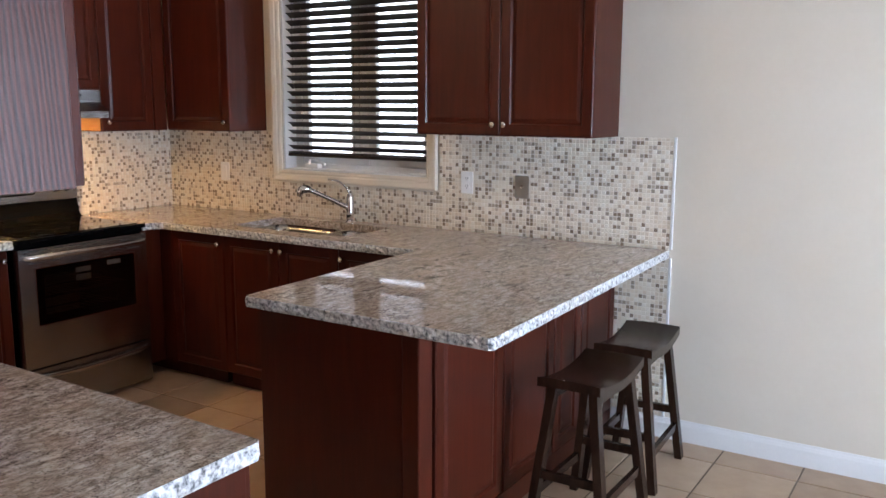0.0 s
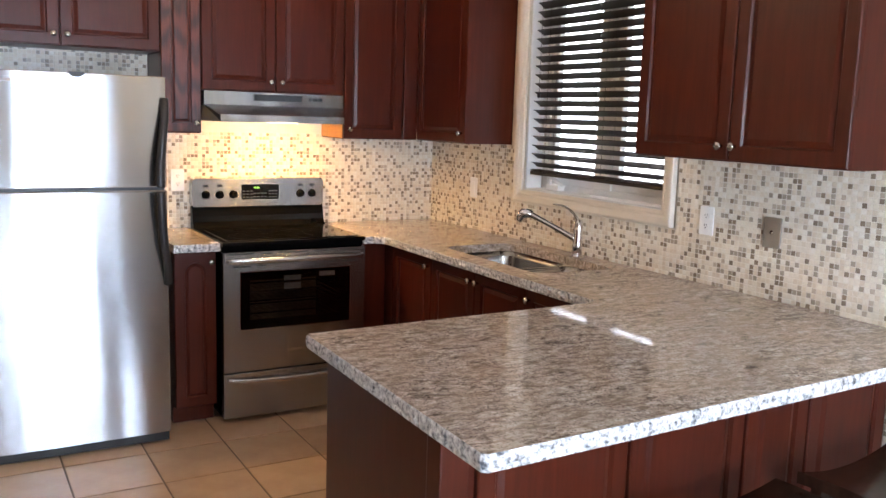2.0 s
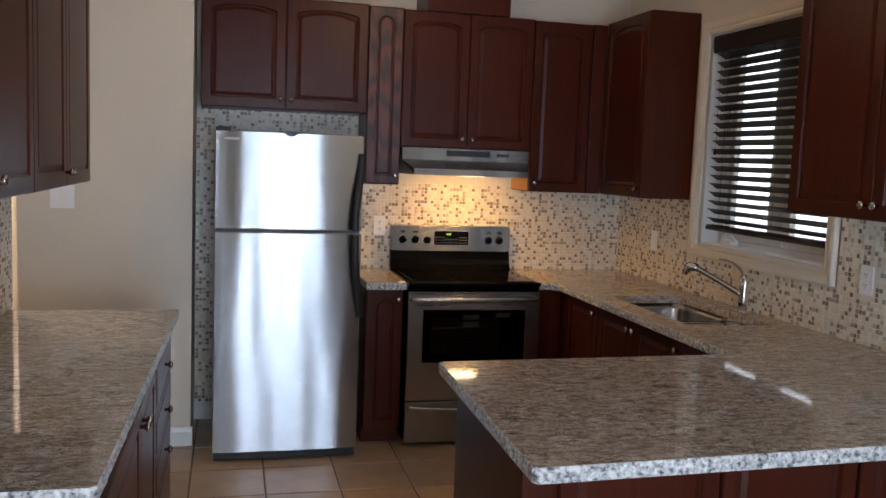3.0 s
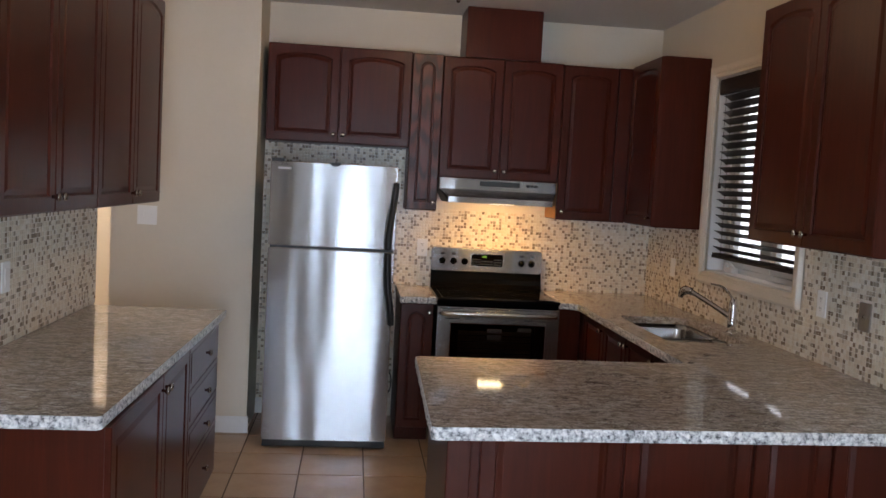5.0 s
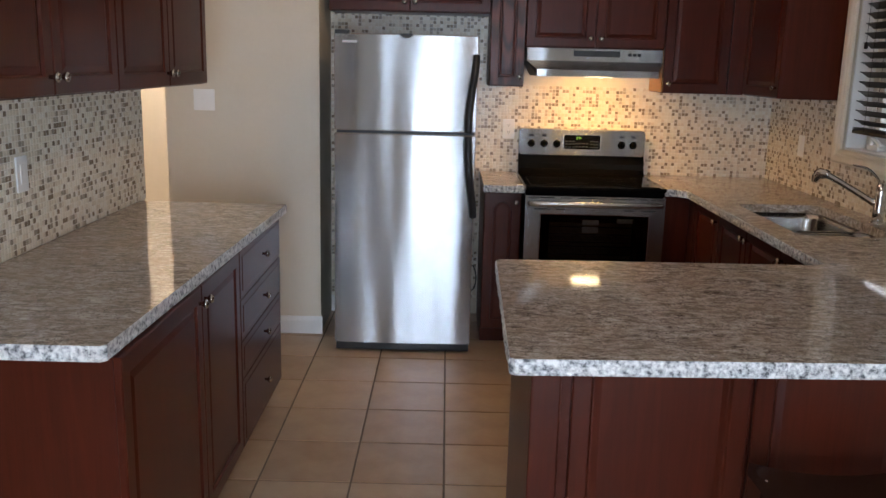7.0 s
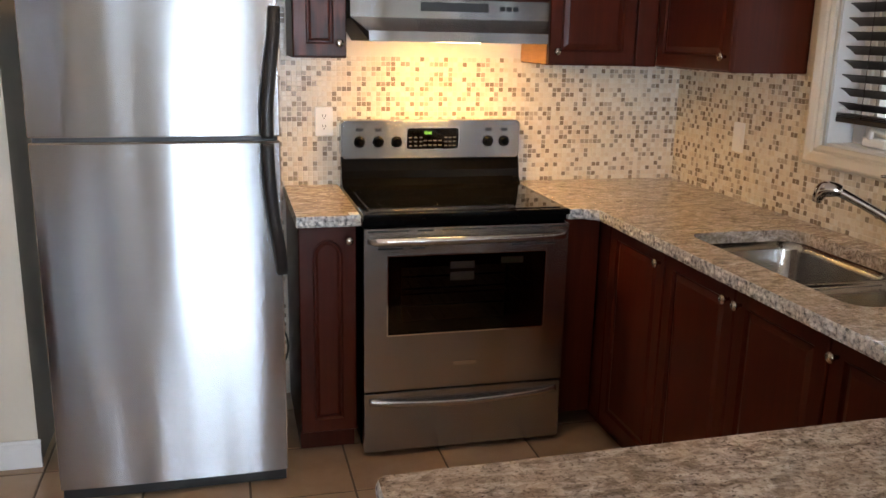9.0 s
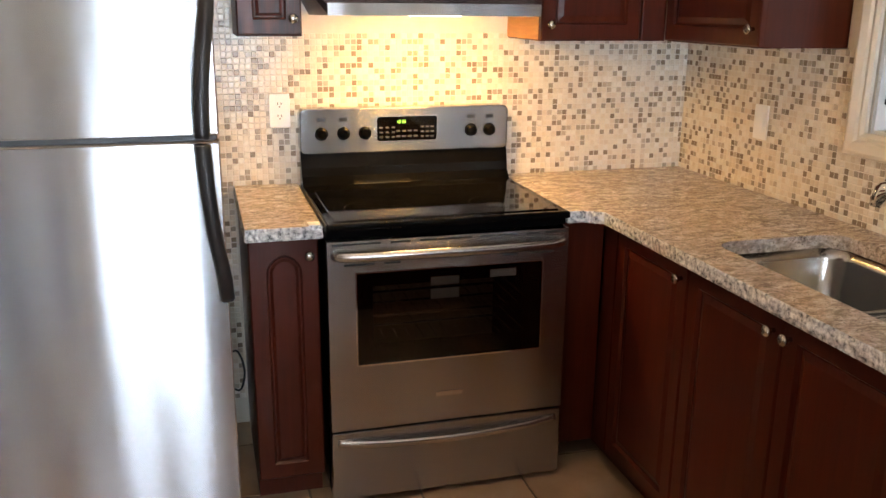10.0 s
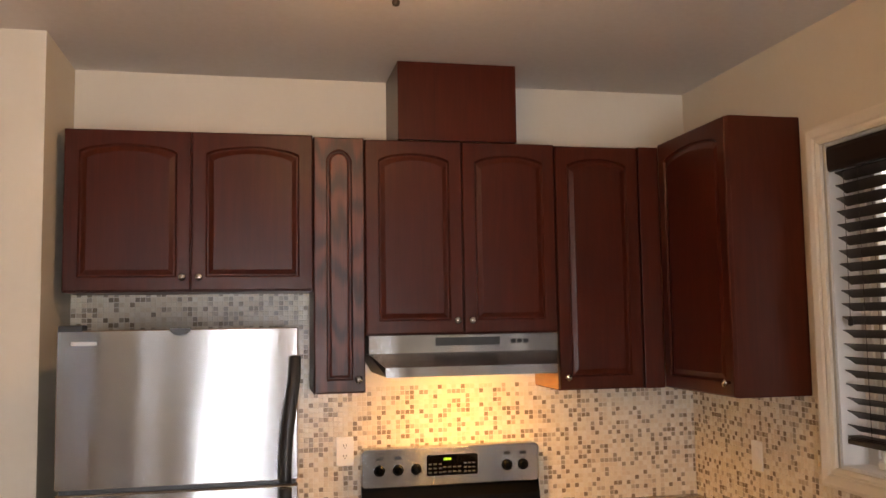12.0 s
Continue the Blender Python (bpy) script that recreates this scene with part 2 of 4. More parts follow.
def part(name, bm, mat, parent, label="", smooth=False):
    ob = mesh_ob(name, bm, mat, parent, smooth)
    return tagged(ob, label=label) if label else ob


def thing(name, m, label, category, group="", kind=""):
    e = new(name)
    e.empty_display_size = 0.1
    e.matrix_world = m
    return tagged(e, label, category, group, kind)


def box(x0, x1, y0, y1, z0, z1, bev=0.0, bm=None, seg=2):
    b = bmesh.new()
    bmesh.ops.create_cube(b, size=1)
    for v in b.verts:
        v.co = Vector(((x0 + x1) / 2 + v.co.x * (x1 - x0), (y0 + y1) / 2 + v.co.y * (y1 - y0), (z0 + z1) / 2 + v.co.z * (z1 - z0)))
    if bev:
        bmesh.ops.bevel(b, geom=b.edges[:], offset=bev, segments=seg, profile=0.6, affect="EDGES")
    return join(bm, b)


def join(bm, b):
    if bm is None:
        return b
    me = bpy.data.meshes.new("tmp")
    b.to_mesh(me)
    b.free()
    bm.from_mesh(me)
    bpy.data.meshes.remove(me)
    return bm


def lathe(profile, m, n=20, bm=None, cap=True):
    """Revolve (radius, height) pairs round local z, placed by m."""
    b = bmesh.new()
    rings = []
    for r, h in profile:
        if r < 1e-6:
            rings.append([b.verts.new(m @ Vector((0, 0, h)))])
        else:
            rings.append([b.verts.new(m @ Vector((r * math.cos(2 * math.pi * i / n), r * math.sin(2 * math.pi * i / n), h))) for i in range(n)])
    for a, c in zip(rings, rings[1:]):
        for i in range(n):
            j = (i + 1) % n
            q = [a[i % len(a)], a[j % len(a)], c[j % len(c)], c[i % len(c)]]
            q = [v for k, v in enumerate(q) if v not in q[:k]]
            if len(q) > 2:
                b.faces.new(q)
    for ring in (rings[0], rings[-1]):
        if cap and len(ring) > 2:
            b.faces.new(ring)
    return join(bm, b)


def sweep(points, shape, up=(0, 0, 1), bm=None, smooth_n=0):
    """Carry a closed cross-section (pairs) along points; the section's second axis stays near up."""
    pts = [Vector(p) for p in points]
    if smooth_n:
        fine = []
        for i in range(len(pts) - 1):
            p0, p1, p2, p3 = pts[max(i - 1, 0)], pts[i], pts[i + 1], pts[min(i + 2, len(pts) - 1)]
            for k in range(smooth_n):
                t = k / smooth_n
                fine.append(0.5 * (2 * p1 + (p2 - p0) * t + (2 * p0 - 5 * p1 + 4 * p2 - p3) * t * t + (3 * p1 - p0 - 3 * p2 + p3) * t ** 3))
        pts = fine + [pts[-1]]
    b = bmesh.new()
    rings = []
    for i, p in enumerate(pts):
        d = (pts[min(i + 1, len(pts) - 1)] - pts[max(i - 1, 0)]).normalized()
        side = d.cross(Vector(up)).normalized()
        top = side.cross(d).normalized()
        sh = shape(i / (len(pts) - 1)) if callable(shape) else shape
        rings.append([b.verts.new(p + side * u + top * v) for u, v in sh])
    n = len(rings[0])
    for a, c in zip(rings, rings[1:]):
        for i in range(n):
            b.faces.new((a[i], a[(i + 1) % n], c[(i + 1) % n], c[i]))
    b.faces.new(rings[0])
    b.faces.new(rings[-1])
    return join(bm, b)


def disc(r, n=12, ry=None):
    return [(r * math.cos(2 * math.pi * i / n), (ry or r) * math.sin(2 * math.pi * i / n)) for i in range(n)]


def prism(outline, axis, a, c, bev=0.0, bm=None):
    """Extrude a closed outline of pairs along an axis from a to c."""
    def at(u, v, w):
        return {"x": (w, u, v), "y": (u, w, v), "z": (u, v, w)}[axis]
    b = bmesh.new()
    lo = [b.verts.new(at(u, v, a)) for u, v in outline]
    hi = [b.verts.new(at(u, v, c)) for u, v in outline]
    n = len(outline)
    b.faces.new(lo)
    b.faces.new(hi)
    for i in range(n):
        b.faces.new((lo[i], lo[(i + 1) % n], hi[(i + 1) % n], hi[i]))
    if bev:
        bmesh.ops.recalc_face_normals(b, faces=b.faces)
        bmesh.ops.bevel(b, geom=b.edges[:], offset=bev, segments=2, profile=0.6, affect="EDGES")
    return join(bm, b)


def frame_ring(x0, x1, z0, z1, a0, a1, b0, b1, y0, y1, bm=None):
    """A rectangular frame in the xz plane with an opening, between y0 and y1, in one piece."""
    b = bmesh.new()
    q = []
    for y in (y0, y1):
        for l, r, lo, hi in ((x0, x1, z0, z1), (a0, a1, b0, b1)):
            q.append([b.verts.new((x, y, z)) for x, z in ((l, lo), (r, lo), (r, hi), (l, hi))])
    for r0, r1 in ((q[0], q[1]), (q[2], q[3]), (q[0], q[2]), (q[1], q[3])):
        for i in range(4):
            b.faces.new((r0[i], r0[(i + 1) % 4], r1[(i + 1) % 4], r1[i]))
    return join(bm, b)


def round_rect(x0, x1, y0, y1, r, n=6):
    out = []
    for cx, cy, a0 in ((x1 - r, y1 - r, 0), (x0 + r, y1 - r, 90), (x0 + r, y0 + r, 180), (x1 - r, y0 + r, 270)):
        for i in range(n + 1):
            a = radians(a0 + 90 * i / n)
            out.append((cx + r * math.cos(a), cy + r * math.sin(a)))
    return out


def worktop(label, outer, holes, z0, z1):
    """A polished slab with holes through it, and its chiselled edge as a part of its own. outer runs anticlockwise."""
    w = thing("worktop", pose(outer[0][0], outer[0][1], z0), label, "worktop", "worktops")
    org = Vector((outer[0][0], outer[0][1], z0))

    def resample(loop, step):
        out = []
        for i, p in enumerate(loop):
            q = loop[(i + 1) % len(loop)]
            k = max(1, int(math.dist(p, q) / step))
            out += [(p[0] + (q[0] - p[0]) * j / k, p[1] + (q[1] - p[1]) * j / k) for j in range(k)]
        return out

    bm = bmesh.new()
    loops = [resample(outer, 0.012)] + [list(h) for h in holes]
    rings = {}
    for z in (z1, z0):
        edges = []
        for k, lp in enumerate(loops):
            vs = [bm.verts.new(Vector((x, y, z)) - org) for x, y in lp]
            edges += [bm.edges.new((vs[i], vs[(i + 1) % len(vs)])) for i in range(len(vs))]
            rings[z, k] = vs
        bmesh.ops.triangle_fill(bm, use_beauty=True, edges=edges)
    for k in range(1, len(loops)):
        a, c = rings[z1, k], rings[z0, k]
        for i in range(len(a)):
            bm.faces.new((a[i], a[(i + 1) % len(a)], c[(i + 1) % len(a)], c[i]))
    part("slab", bm, GRANITE, w)
    bm = bmesh.new()
    lp, rows = loops[0], []
    n = len(lp)
    for h, amp in ((1.0, 0.0), (0.9, 0.004), (0.68, 0.006), (0.42, 0.006), (0.18, 0.005), (0.0, 0.0)):
        row = []
        for i in range(n):
            d = Vector(lp[(i + 1) % n]) - Vector(lp[i - 1])
            nrm = Vector((d.y, -d.x)).normalized()
            off = amp * (0.45 + noise.noise(Vector((lp[i][0] * 42, lp[i][1] * 42, h * 3.1))))
            row.append(bm.verts.new(Vector((lp[i][0] + nrm.x * off, lp[i][1] + nrm.y * off, z0 + (z1 - z0) * h)) - org))
        rows.append(row)
    for r0, r1 in zip(rows, rows[1:]):
        for i in range(n):
            bm.faces.new((r0[i], r0[(i + 1) % n], r1[(i + 1) % n], r1[i]))
    part("chiselled_edge", bm, CHIPPED, w, "rough chiselled pale granite edge")
    return w


# ---- cabinet parts ----
def knob(parent, x, z, y):
    m = pose(x, y, z, 90)
    return part("knob", lathe([(0.006, 0), (0.0055, 0.010), (0.011, 0.016), (0.0145, 0.021), (0.0145, 0.025), (0.009, 0.029), (0, 0.030)], m, 16), NICKEL, parent, "round brushed nickel knob", True)


def cabinet_door(parent, x0, x1, z0, z1, y, knob_at=None, arch=True, mat=None, name="door"):
    """A raised-panel door on the plane y, facing -y."""
    mat = mat or CHERRY
    w, h, t = x1 - x0, z1 - z0, 0.019
    s = min(0.05, w * 0.24)

    def field(inset):
        l, r, b, top = x0 + inset, x1 - inset, z0 + inset, z1 - inset
        pts = [(l, b), (r, b)]
        rise = min(0.030, (r - l) * 0.14) if arch else 0
        if arch:
            if r - l < 0.14:
                rise = (r - l) * 0.45
            pts.append((r, top - rise))
            for i in range(1, 16):
                u = i / 16
                pts.append((r + (l - r) * u, top - rise + rise * math.sin(math.pi * u) ** 0.6))
            pts.append((l, top - rise))
        else:
            pts += [(r, top), (l, top)]
        return pts

    bm = bmesh.new()
    yb, yf = y, y - t
    e = 0.004
    outer = [(x0 + e, z0 + e), (x1 - e, z0 + e), (x1 - e, z1 - e), (x0 + e, z1 - e)]
    rim = [(x0, z0), (x1, z0), (x1, z1), (x0, z1)]
    a = [bm.verts.new((u, yf, v)) for u, v in outer]
    b2 = [bm.verts.new((u, yf + e, v)) for u, v in rim]
    c = [bm.verts.new((u, yb, v)) for u, v in rim]
    hole = [bm.verts.new((u, yf, v)) for u, v in field(s)]
    edges = [bm.edges.new((q[i], q[(i + 1) % len(q)])) for q in (a, hole) for i in range(len(q))]
    bmesh.ops.triangle_fill(bm, use_beauty=True, edges=edges)
    for r0, r1 in ((a, b2), (b2, c)):
        for i in range(4):
            bm.faces.new((r0[i], r0[(i + 1) % 4], r1[(i + 1) % 4], r1[i]))
    bm.faces.new(c)
    low = [bm.verts.new((u, yf + 0.008, v)) for u, v in field(s + 0.006)]
    n = len(hole)
    for i in range(n):
        bm.faces.new((hole[i], hole[(i + 1) % n], low[(i + 1) % n], low[i]))
    d = part(name, bm, mat, parent)
    pm = bmesh.new()
    rows = [[pm.verts.new((u, yf + yy, v)) for u, v in field(s + ins)] for ins, yy in ((0.0055, 0.0085), (0.011, 0.0085), (0.026 if w > 0.25 else 0.018, 0.003), (0.029 if w > 0.25 else 0.02, 0.0022))]
    for r0, r1 in zip(rows, rows[1:]):
        for i in range(n):
            pm.faces.new((r0[i], r0[(i + 1) % n], r1[(i + 1) % n], r1[i]))
    pm.faces.new(rows[-1])
    part("raised_panel", pm, mat, d)
    if knob_at:
        knob(d, knob_at[0], knob_at[1], yf)
    return d


def drawer_front(parent, x0, x1, z0, z1, y):
    d = part("drawer_front", box(x0, x1, y - 0.019, y, z0, z1, 0.004), CHERRY, parent)
    part("raised_panel", box(x0 + 0.03, x1 - 0.03, y - 0.022, y - 0.017, z0 + 0.025, z1 - 0.025, 0.003), CHERRY, d)
    knob(d, (x0 + x1) / 2, (z0 + z1) / 2, y - 0.022)


def cabinet(name, m, w, z0, z1, depth, doors, label, group, mat=None, toe=0.0, drawers=(), body_mat=None, arch=True):
    """Local frame: x along the front, -y out of the front, the back on y = 0. doors: (x0, x1, knob side, knob at top?)."""
    c = thing(name, m, label, "cabinet", group)
    part("body", box(0.0015, w - 0.0015, -depth + 0.02, -0.001, z0 + toe, z1, 0.0015), body_mat or CHERRY, c)
    if toe:
        part("toe_kick", box(0.002, w - 0.002, -depth + 0.07, -0.002, z0, z0 + toe), CHERRY, c)
    for x0, x1, side, top in doors:
        a, b = z0 + toe + 0.004, z1 - 0.004
        kx = x0 + 0.03 if side == "l" else x1 - 0.03
        cabinet_door(c, x0 + 0.002, x1 - 0.002, a, b, -depth + 0.02, (kx, b - 0.05 if top else a + 0.05) if side else None, arch, mat)
    for x0, x1, a, b in drawers:
        drawer_front(c, x0 + 0.002, x1 - 0.002, a, b, -depth + 0.02)
    return c


# ---- large structure ----
def wall(name, *boxes):
    """Each box x0, x1, y0, y1, z0, z1; the boxes of one wall abut."""
    bm = None
    for b in boxes:
        bm = box(*b, bm=bm)
    return tagged(mesh_ob(name, bm, PAINT), "cream painted plaster wall", "wall", kind="structure")


H = 2.745
T = 0.16
WY0, WY1, WZ0, WZ1 = -2.06, -1.01, 1.185, 2.305
wall("wall_stove", (-2.80, 0.0 + T, 0, T, 0, H))
wall("wall_window", (0, T, WY1, 0, 0, H), (0, T, -6.9, WY0, 0, H), (0, T, WY0, WY1, 0, WZ0), (0, T, WY0, WY1, WZ1, H))
wall("wall_fridge_return", (-2.80, -2.670, -0.48, 0, 0, H))
wall("wall_switch", (-3.52, -2.80, -0.48, -0.36, 0, H))
wall("wall_left", (-3.48, -3.352, -3.44, -1.362, 0, H))
wall("wall_patio", (-6.5, -2.60, -6.9 - T, -6.9, 0, H), (-1.10, T, -6.9 - T, -6.9, 0, H), (-2.60, -1.10, -6.9 - T, -6.9, 2.12, H))
wall("wall_hall_end", (-6.5, -2.80, 0.9, 0.9 + T, 0, H))
wall("wall_hall_side", (-2.95, -2.80, T, 0.9, 0, H), (-2.95, -2.80, -0.36, T, 0, H))
wall("wall_far_left", (-6.5 - T, -6.5, -6.9, -5.4, 0, H), (-6.5 - T, -6.5, -3.4, 0.9 + T, 0, H),
     (-6.5 - T, -6.5, -5.4, -3.4, 0, 0.8), (-6.5 - T, -6.5, -5.4, -3.4, 2.2, H))
tagged(mesh_ob("ceiling", box(-6.7, T, -7.6, 1.1, H, H + 0.15), CEIL), "off-white painted ceiling", "ceiling", kind="structure")
floor = tagged(mesh_ob("floor", box(-6.7, T, -7.6, 1.1, -0.15, -0.003), FGROUT), "floor of square beige ceramic tiles with dark grout", "floor", kind="structure")
ground = tagged(mesh_ob("ground", box(-600, 600, -600, 600, -0.6, -0.4), GRASS), "mown lawn outside the house", "ground", kind="structure")


def baseboard(name, x0, x1, y0, y1, out):
    """out: which way it faces, x or y with sign."""
    prof = [(0, 0), (0.014, 0), (0.014, 0.075), (0.010, 0.088), (0.007, 0.092), (0.004, 0.102), (0, 0.102)]
    if out == "-x":
        bm = prism([(x0 - d, z) for d, z in prof], "y", y0, y1)
    else:
        bm = prism([(y0 - d, z) for d, z in prof], "x", x0, x1)
    return tagged(mesh_ob(name, bm, VINYL), "white moulded baseboard along the wall", "baseboard", kind="structure")


baseboard("baseboard", -0.001, 0, -6.9, -3.145, "-x")
baseboard("baseboard", -3.52, -2.660, -0.481, -0.481, "-y")
baseboard("baseboard", -2.67, -2.57, -0.001, -0.001, "-y")


# ---- kitchen window with its blind ----
def kitchen_window():
    w = thing("window_1", pose(0, (WY0 + WY1) / 2, WZ0), "white vinyl casement window with cream moulded casing", "window", kind="structure")
    yo, zo = (WY0 + WY1) / 2, WZ0
    y0, y1, z0, z1 = WY0 - yo, WY1 - yo, 0.0, WZ1 - WZ0
    prof = [(0, 0.0), (0, -0.012), (0.012, -0.018), (0.022, -0.016), (0.030, -0.022), (0.055, -0.026), (0.064, -0.024), (0.068, -0.012), (0.068, 0.0)]
    for k in range(4):  # mitred casing, one mesh a side
        bm = bmesh.new()
        cs = [(y0, z0), (y1, z0), (y1, z1), (y0, z1)]
        ds = [(-1, -1), (1, -1), (1, 1), (-1, 1)]
        ends = []
        for j in (k, (k + 1) % 4):
            ends.append([bm.verts.new((x - 0.011, cs[j][0] + ds[j][0] * (d - 0.004), cs[j][1] + ds[j][1] * (d - 0.004))) for d, x in prof])
        n = len(prof)
        for i in range(n):
            bm.faces.new((ends[0][i], ends[0][(i + 1) % n], ends[1][(i + 1) % n], ends[1][i]))
        bm.faces.new(ends[0])
        bm.faces.new(ends[1])
        part("casing", bm, TRIM, w)
    bm = None
    for b in ((0.002, T, y0, y0 + 0.012, z0, z1), (0.002, T, y1 - 0.012, y1, z0, z1), (0.002, T, y0 + 0.012, y1 - 0.012, z0, z0 + 0.012), (0.002, T, y0 + 0.012, y1 - 0.012, z1 - 0.012, z1)):
        bm = box(*b, bm=bm)
    part("jamb", bm, VINYL, w)
    a0, a1, b0, b1 = y0 + 0.012, y1 - 0.012, z0 + 0.012, z1 - 0.012
    f = None
    for b in ((a0, a0 + 0.05, b0, b1), (a1 - 0.05, a1, b0, b1), (a0 + 0.05, a1 - 0.05, b0, b0 + 0.03), (a0 + 0.05, a1 - 0.05, b1 - 0.05, b1), (-0.045, 0.045, b0 + 0.03, b1 - 0.05)):
        f = box(0.10, 0.155, *b, 0.004, bm=f)
    part("window_frame", f, VINYL, w)
    for s in (-1, 1):
        sash = None
        l, r = (a0 + 0.05, -0.045) if s < 0 else (0.045, a1 - 0.05)
        for b in ((l, l + 0.045, b0 + 0.03, b1 - 0.05), (r - 0.045, r, b0 + 0.03, b1 - 0.05), (l + 0.045, r - 0.045, b0 + 0.03, b0 + 0.070), (l + 0.045, r - 0.045, b1 - 0.09, b1 - 0.05)):
            sash = box(0.108, 0.145, *b, 0.004, bm=sash)
        so = part("sash", sash, VINYL, w)
        pane = part("pane", box(0.124, 0.130, l + 0.041, r - 0.041, b0 + 0.066, b1 - 0.086), GLASS, so)
        pane.visible_shadow = False
    for cy in (0.36,):
        cr = part("crank_handle", box(0.055, 0.10, cy - 0.05, cy + 0.05, b0 + 0.001, b0 + 0.03, 0.006), WHITE, w, "white folding crank handle")
        part("crank_arm", sweep([(0.06, cy + 0.02, b0 + 0.03), (0.05, cy, b0 + 0.062), (0.045, cy - 0.06, b0 + 0.05), (0.04, cy - 0.12, b0 + 0.03)], disc(0.009, 8), smooth_n=4), WHITE, cr, smooth=True)


def blind():
    y0, y1 = WY0 + 0.018, WY1 - 0.018
    b = thing("window_blind", pose(0.045, (y0 + y1) / 2, 1.262), "dark brown wooden venetian blind lowered in the window", "blind")
    h = (y1 - y0) / 2
    part("valance", prism([(-0.045, 0.945), (-0.038, 0.94), (-0.034, 0.945), (-0.034, 1.028), (-0.045, 1.028), (-0.049, 1.015), (-0.049, 0.96)], "y", -h - 0.004, h + 0.004), SLAT, b)
    part("headrail", box(-0.028, 0.03, -h, h, 0.98, 1.026, 0.003), SLAT, b)
    part("bottom_rail", box(-0.027, 0.027, -h, h, 0.008, 0.026, 0.004), SLAT, b)
    for i in range(20):
        z = 0.062 + i * 0.0455
        rng = random.Random(i)
        tilt = radians(-31 + rng.uniform(-2, 2))
        pts = []
        for k in range(7):
            u = (k / 6 - 0.5) * 0.05
            pts.append((u, 0.0025 - 9 * u * u * 0.35))
        sect = pts + [(u, v - 0.0028) for u, v in reversed(pts)]
        rot = [(u * math.cos(tilt) - v * math.sin(tilt), z + u * math.sin(tilt) + v * math.cos(tilt)) for u, v in sect]
        part("slat", prism(rot, "y", -h, h), SLAT, b)
    for i in range(2):
        part("slat", box(-0.025, 0.025, -h, h, 0.028 + i * 0.0055, 0.031 + i * 0.0055, 0.001, seg=1), SLAT, b)
    for cy in (-h + 0.12, 0.0, h - 0.12):
        for cx in (-0.026, 0.026):
            part("ladder_cord", sweep([(cx, cy, 0.02), (cx, cy, 0.985)], disc(0.0011, 6), up=(0, 1, 0)), SLAT, b)
    part("pull_cord", sweep([(-0.034, h - 0.06, 0.98), (-0.036, h - 0.06, 0.44)], disc(0.0012, 6), up=(0, 1, 0)), SLAT, b)
    part("tassel", lathe([(0.003, 0.03), (0.008, 0.02), (0.009, 0.0), (0, -0.004)], pose(-0.036, h - 0.06, 0.41), 12), SLAT, b)
    part("pull_cord", sweep([(-0.034, -h + 0.06, 0.98), (-0.036, -h + 0.06, 0.20)], disc(0.0012, 6), up=(0, 1, 0)), SLAT, b)
    part("tassel", lathe([(0.003, 0.03), (0.008, 0.02), (0.009, 0.0), (0, -0.004)], pose(-0.036, -h + 0.06, 0.17), 12), SLAT, b)


kitchen_window()
blind()


def patio_door():
    d = thing("door_1", pose(-1.85, -6.98, 0), "white two-panel sliding glass patio door", "door", kind="structure")
    part("frame", frame_ring(-0.75, 0.75, 0, 2.12, -0.69, 0.69, 0.05, 2.06, -0.05, 0.05), VINYL, d)
    for l, r in ((-0.69, 0.02), (-0.02, 0.69)):
        y = 0.022 if l < -0.5 else -0.022
        sash = part("sash", frame_ring(l, r, 0.05, 2.06, l + 0.06, r - 0.06, 0.13, 1.99, y - 0.018, y + 0.018), VINYL, d)
        p = part("pane", box(l + 0.058, r - 0.058, y - 0.004, y + 0.004, 0.128, 1.992), GLASS, sash)
        p.visible_shadow = False


patio_door()
# window out of view, added so sky and the fill can enter
for nm, y0, y1, z0, z1 in (("added_window", -5.4, -3.4, 0.8, 2.2),):
    w = thing(nm, pose(-6.58, (y0 + y1) / 2, z0), "unseen white window frame added in the far room", "window", kind="structure")
    f, hw, hh = None, (y1 - y0) / 2, z1 - z0
    for b in ((-hw, -hw + 0.06, 0, hh), (hw - 0.06, hw, 0, hh), (-hw + 0.06, hw - 0.06, 0, 0.06), (-hw + 0.06, hw - 0.06, hh - 0.06, hh)):
        f = box(-0.04, 0.04, *b, bm=f)
    part("window_frame", f, VINYL, w)

# overexposed daylight beyond the kitchen window
bd = mesh_ob("backdrop", box(8.0, 8.1, -14, 60, -0.4, 14), glow("hazy_daylight", (0.93, 0.96, 1.0), 3.0))
tagged(bd, "plain hazy bright daylight outside the window", "backdrop", kind="structure")

# ---- cabinets ----
UP = "upper cabinets"
LO = "base cabinets"
cabinet("wall_cabinet", pose(-2.638, 0, 0), 0.902, 1.830, 2.436, 0.33, ((0, 0.451, "r", False), (0.451, 0.902, "l", False)), "cherry wall cabinet with arched doors above the refrigerator", UP)
cabinet("wall_cabinet", pose(-1.735, 0, 0), 0.198, 1.436, 2.43, 0.33, ((0, 0.198, "r", False),), "narrow cherry wall cabinet with one arched oak-grained door", UP, OAK)
cabinet("wall_cabinet", pose(-1.536, 0, 0), 0.78, 1.655, 2.425, 0.33, ((0, 0.39, "r", False), (0.39, 0.78, "l", False)), "cherry wall cabinet with two arched doors above the range hood", UP)
c = cabinet("wall_cabinet", pose(-0.755, 0, 0), 0.425, 1.42, 2.42, 0.33, ((0, 0.365, "l", False),), "tall cherry wall cabinet beside the range hood", UP)
